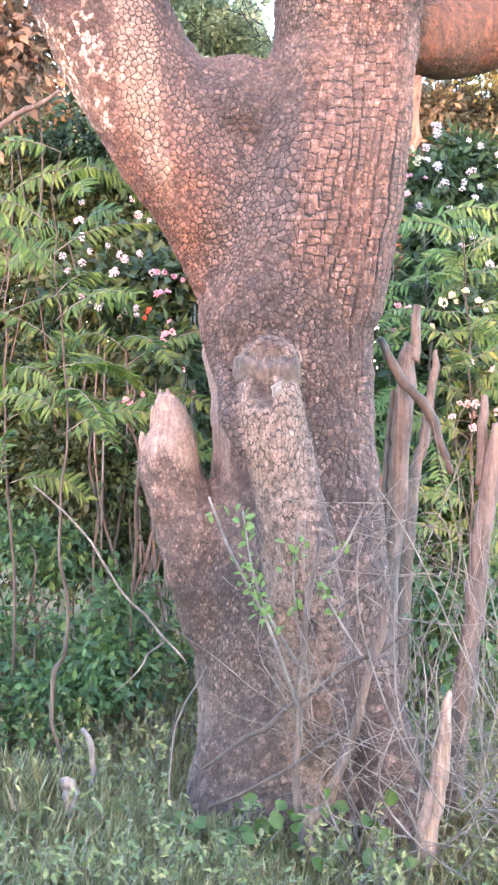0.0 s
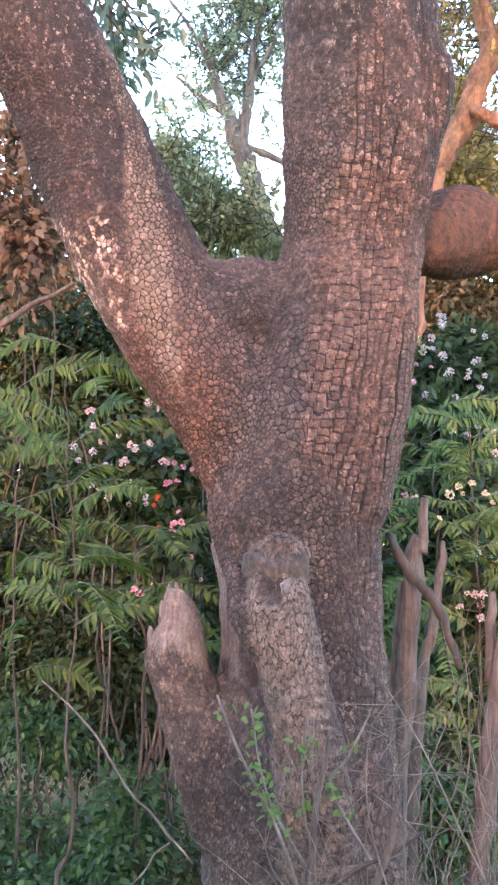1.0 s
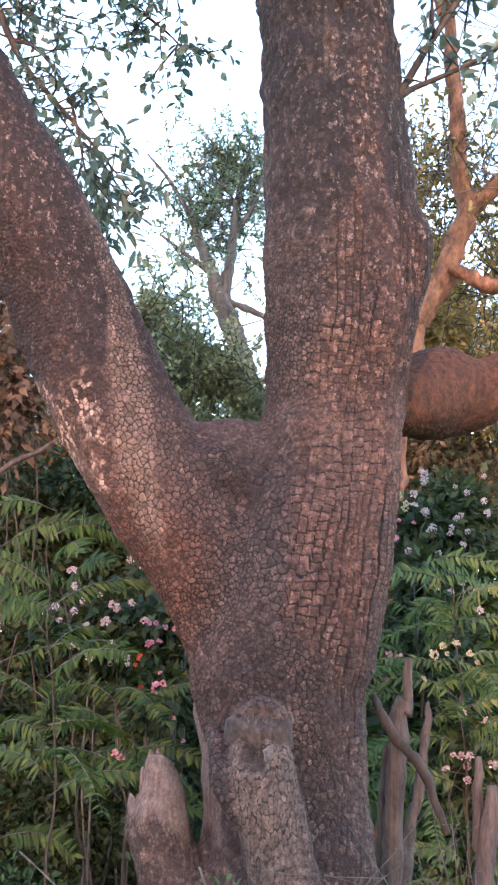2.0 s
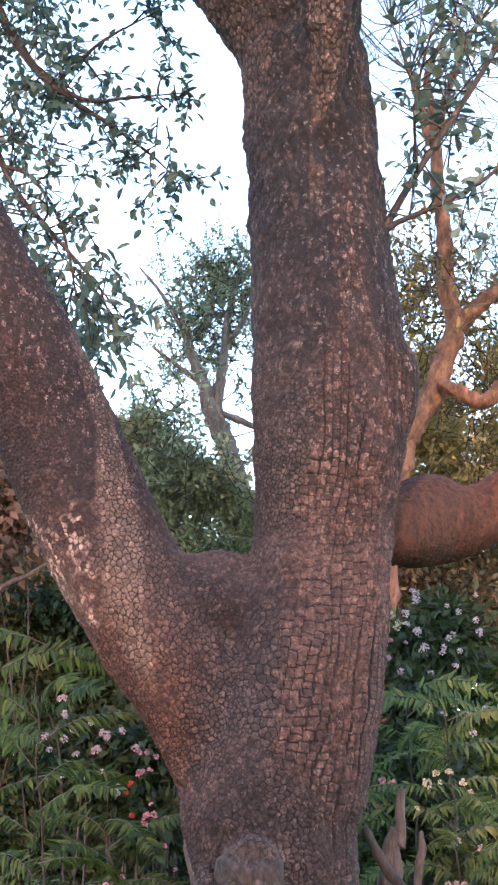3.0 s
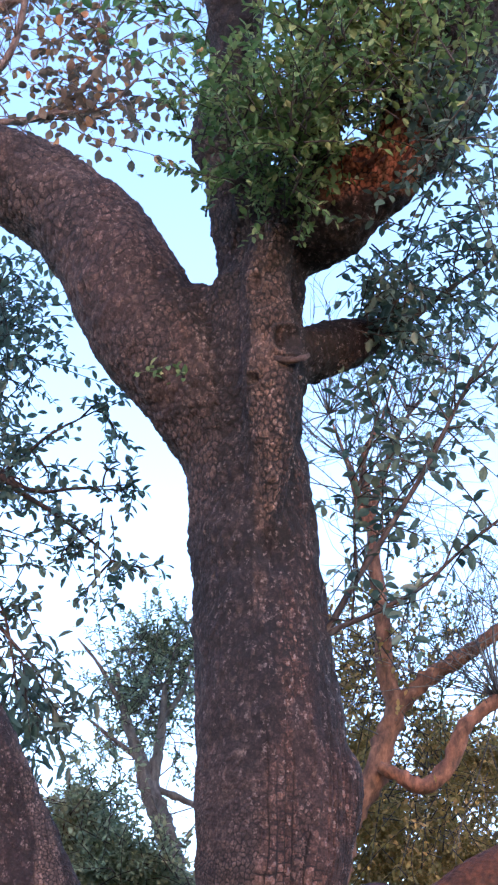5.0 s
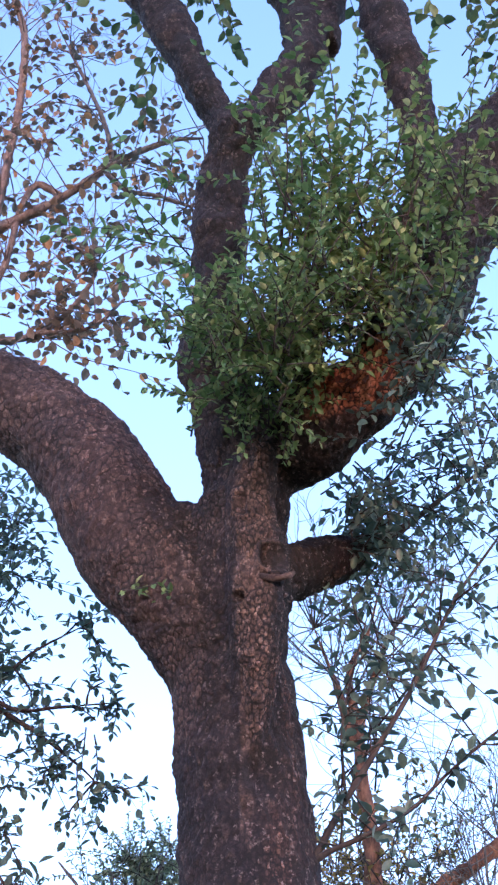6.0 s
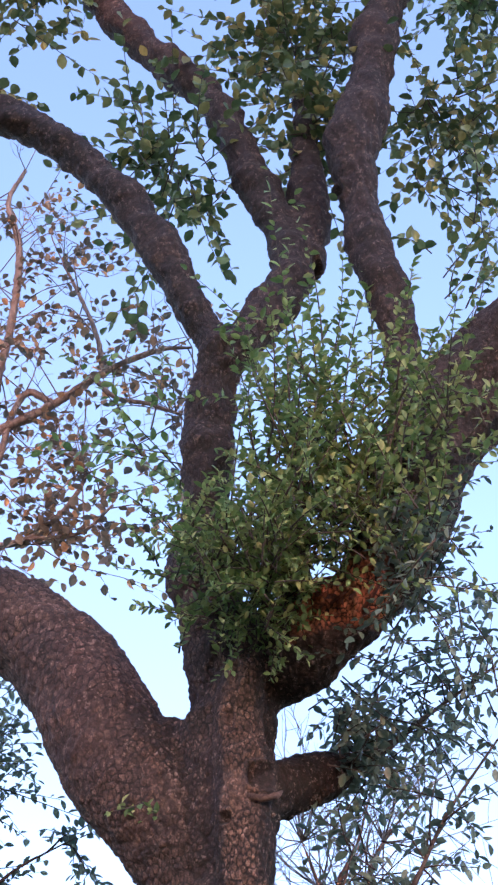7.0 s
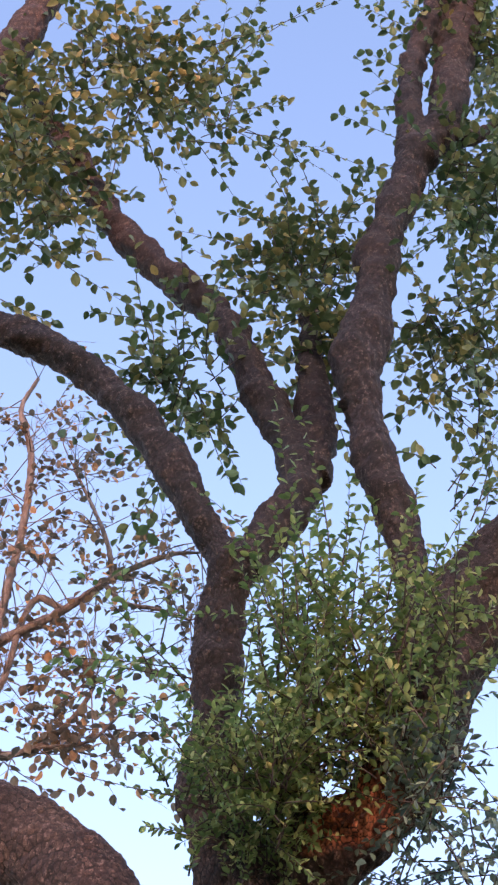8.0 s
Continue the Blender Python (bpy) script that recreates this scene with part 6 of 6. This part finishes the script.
DRY = [DRY_TRUNK, DRY_LIMB_A, DRY_LIMB_B, DRY_LIMB_C, DRY_LIMB_D, DRY_LIMB_E, DRY_LIMB_F]
T_DRY = wood_tree("withered_tree", "tree with bare curving branches and withered leaves", DRY, GREYBARK)
twigs_out(T_DRY, [c[2:] for c in DRY], 60, 0.5, 0.005, GREYBARK, (0.1, 0, 0.5), 0.7)
branchlets(T_DRY, [DRY_LIMB_A, DRY_LIMB_D, DRY_TRUNK[3:], DRY_LIMB_C, DRY_LIMB_B], 74, 0.6, 4, 0.07, LEAF_WITHER, (0.15, 0, 0.35), 0.8, 0.2, GREYBARK, 0.75)
branchlets(T_DRY, [DRY_LIMB_E, DRY_LIMB_F], 34, 0.5, 4, 0.08, LEAF_WITHER, (0.1, 0, 0.1), 0.8, 0.2, GREYBARK, 0.75)


shrub("hedge", "dense dark hedge closing the back of the clearing", [((-3.4, 10.6, 1.2), (0.9, 0.4, 1.0), 1.0), ((-2.4, 10.8, 1.3), (0.9, 0.4, 1.1), 1.2), ((-1.4, 10.8, 1.2), (0.9, 0.4, 1.0), 1.2), ((-0.4, 10.6, 1.2), (0.9, 0.4, 1.0), 1.2), ((0.6, 10.6, 1.3), (0.9, 0.4, 1.1), 1.2), ((1.6, 10.6, 1.3), (0.9, 0.4, 1.1), 1.2), ((2.6, 10.6, 1.3), (0.9, 0.4, 1.1), 1.0),
      ((-3.3, 10.4, 3.2), (0.7, 0.4, 0.7), 0.7), ((-2.6, 10.4, 2.6), (0.9, 0.4, 0.7), 0.8), ((-1.6, 10.4, 2.5), (0.9, 0.4, 0.6), 0.8), ((0.7, 11.0, 2.6), (0.9, 0.4, 0.6), 0.8), ((1.8, 11.0, 2.7), (0.9, 0.4, 0.7), 0.8)], 7600, 0.12, LEAF_BUSH, "hedge", stems=22)

shrub("brown_thicket", "tall withered thicket at the back of the clearing", [((0.4, 10.2, 3.0), (0.8, 0.3, 0.5), 1.0), ((1.3, 10.2, 3.0), (0.8, 0.3, 0.6), 1.0), ((0.8, 10.4, 3.7), (0.8, 0.3, 0.5), 0.7), ((1.9, 10.2, 3.6), (0.6, 0.3, 0.6), 0.7), ((-2.4, 10.0, 3.3), (0.8, 0.3, 0.5), 0.7), ((-1.7, 10.0, 3.0), (0.6, 0.3, 0.4), 0.6)], 3800, 0.075, LEAF_BROWN, "thicket", stems=14)

# ---- unseen trees added behind the path to shade the place ----
RNG = np.random.default_rng(15)


def unseen_shade_tree(x, y, top, low, n, wide=1.8):
    root = thing("unseen_shade_tree", (x, y, 0), "unseen leafy tree added to shade the clearing", "tree", "trees round the clearing")
    v, f = tube([(x, y, 0, 0.25), (x + 0.1, y, low, 0.2), (x, y, top, 0.05)], 10, 0.3)
    under(mesh_object("trunk", v, f, GREYBARK), root)
    lv = Pile()
    for _ in range(16):
        c = np.array([x, y, (top + low) / 2]) + RNG.normal(0, 0.5, 3) * [wide, 1.0, (top - low) / 2]
        cloud(lv, c, np.array([0.55 * wide, 0.8, 0.9]), n // 16, 0.2, 0.6)
    under(lv.make("crown", LEAF_BUSH), root)


for x, y, top, low in ((-7.5, -6, 4.5, 0.6), (-5.0, -6, 3.6, 0.4), (-2.6, -5, 3.0, 0.4), (-0.6, -5, 2.8, 0.4), (1.6, -5, 3.3, 0.4), (5.0, -4, 5, 0.8), (-6.5, 0, 4, 0.6), (6.0, 1.5, 4, 0.6)):
    unseen_shade_tree(x, y, top, low, 2100)
# high crowns added out of view to keep sun off the upper limbs
for x, y, top, low in ((-3.0, -5.0, 10.4, 7.6), (-2.0, -5.4, 10.4, 7.6), (-1.5, -5.0, 11.0, 7.8), (0.6, -5.2, 13, 9.0), (-0.4, -5.4, 13, 9.0)):
    unseen_shade_tree(x, y, top, low, 1700)


# ---- grass ----
RNG = np.random.default_rng(16)


def grass():
    lv = Pile()
    n = 75000
    x, y = RNG.uniform(-1.7, 1.0, n), 3.4 + 3.6 * RNG.random(n) ** 1.2
    clump = value_noise(np.c_[x * 4, y * 4, 0 * x], 21)
    keep = (clump > -0.5) & (np.hypot(x + 0.25, y - 4.8) > 0.3)
    x, y, clump = x[keep], y[keep], clump[keep]
    n = len(x)
    base = np.c_[x, y, ground_height(x, y)]
    lv.leaves(base, RNG.normal(0, 0.75, (n, 3)) + [0, 0, 1], RNG.normal(0, 1, (n, 3)) + [0, -1, 0], (0.045 + 0.03 * clump) * RNG.uniform(0.4, 1.9, n) + 0.02, 0.0032, 0.35)
    tagged(lv.make("grass", GRASS), "short uneven grass with dry blades", "grass", kind="stuff")
    lv = Pile()
    n = 26000
    x, y = RNG.uniform(-5, 5, n), RNG.uniform(-4, 9, n)
    keep = (value_noise(np.c_[x * 2, y * 2, 0 * x], 23) > -0.3) & ((np.abs(x + 0.35) > 1.3) | (y < 3.5) | (y > 6.9))
    x, y = x[keep], y[keep]
    n = len(x)
    lv.leaves(np.c_[x, y, ground_height(x, y)], RNG.normal(0, 0.75, (n, 3)) + [0, 0, 1], RNG.normal(0, 1, (n, 3)) + [0, -1, 0], RNG.uniform(0.03, 0.11, n), 0.006, 0.35)
    tagged(lv.make("grass", GRASS), "sparse trodden grass of the clearing", "grass", kind="stuff")
    lv, stalks = Pile(), Pile()
    for _ in range(900):
        x, y = RNG.uniform(-1.75, 0.9), RNG.uniform(3.75, 6.3)
        if math.hypot(x + 0.25, y - 4.8) < 0.42:
            continue
        foot = np.array([x, y, float(ground_height(x, y))])
        tall = RNG.uniform(0.05, 0.17) * (1.5 if y > 4.9 else 1.0)
        for _ in range(RNG.integers(2, 5)):
            tip = foot + [RNG.normal(0, 0.05), RNG.normal(0, 0.05), tall * RNG.uniform(0.6, 1.3)]
            stalks.tube([(*foot, 0.0014), (*((foot + tip) / 2 + RNG.normal(0, 0.012, 3)), 0.0012), (*tip, 0.0007)], 3, 0.08)
            k = int(RNG.integers(5, 12))
            at = foot + (tip - foot) * RNG.uniform(0.25, 1.0, (k, 1)) + RNG.normal(0, 0.006, (k, 3))
            lv.leaves(at, RNG.normal(0, 0.8, (k, 3)) + [0, -0.15, 0.15], RNG.normal(0, 0.4, (k, 3)) + [0, -0.4, 1], RNG.uniform(0.012, 0.032, k), RNG.uniform(0.007, 0.015, k), 0.2, True)
    tagged(lv.make("weeds", LEAF_WEED), "low loose weeds with small oval leaves", "weeds", kind="stuff")
    tagged(stalks.make("weed_stalks", TWIG), "thin stalks of the low weeds", "weeds", kind="stuff")


grass()


def broad_weed(place, n, size):
    root = thing("broad_leaved_weed", (place[0], place[1], 0), "bright green broad-leaved weed at the trunk foot", "weed", "broad-leaved weeds")
    for _ in range(n):
        p = np.array(place) + RNG.normal(0, 1, 3) * [0.09, 0.05, 0.035]
        w = Pile()
        w.tube([(place[0] + RNG.normal(0, 0.02), place[1], 0, 0.002), (*p, 0.0015)], 3, 0.1)
        k = len(w.f)
        lv = Pile()
        lv.leaves(p, RNG.normal(0, 0.5, 3) + [0, -0.4, 0], RNG.normal(0, 0.3, 3) + [0, -0.6, 1], size * RNG.uniform(0.7, 1.2), size * 0.85, 0.25, True)
        w.add(np.vstack(lv.v), lv.f)
        ob = w.make("leaf", TWIG)
        ob.data.materials.append(LEAF_FERN)
        ob.data.polygons.foreach_set("material_index", [0] * k + [1] * (len(ob.data.polygons) - k))
        under(ob, root)


for place in ((-0.414, 4.3, 0.1), (-0.286, 4.3, 0.131), (-0.054, 4.1, 0.057), (-0.338, 4.2, 0.086), (-0.032, 4.25, 0.167), (-0.493, 4.3, 0.063)):
    broad_weed(place, 10, 0.048)
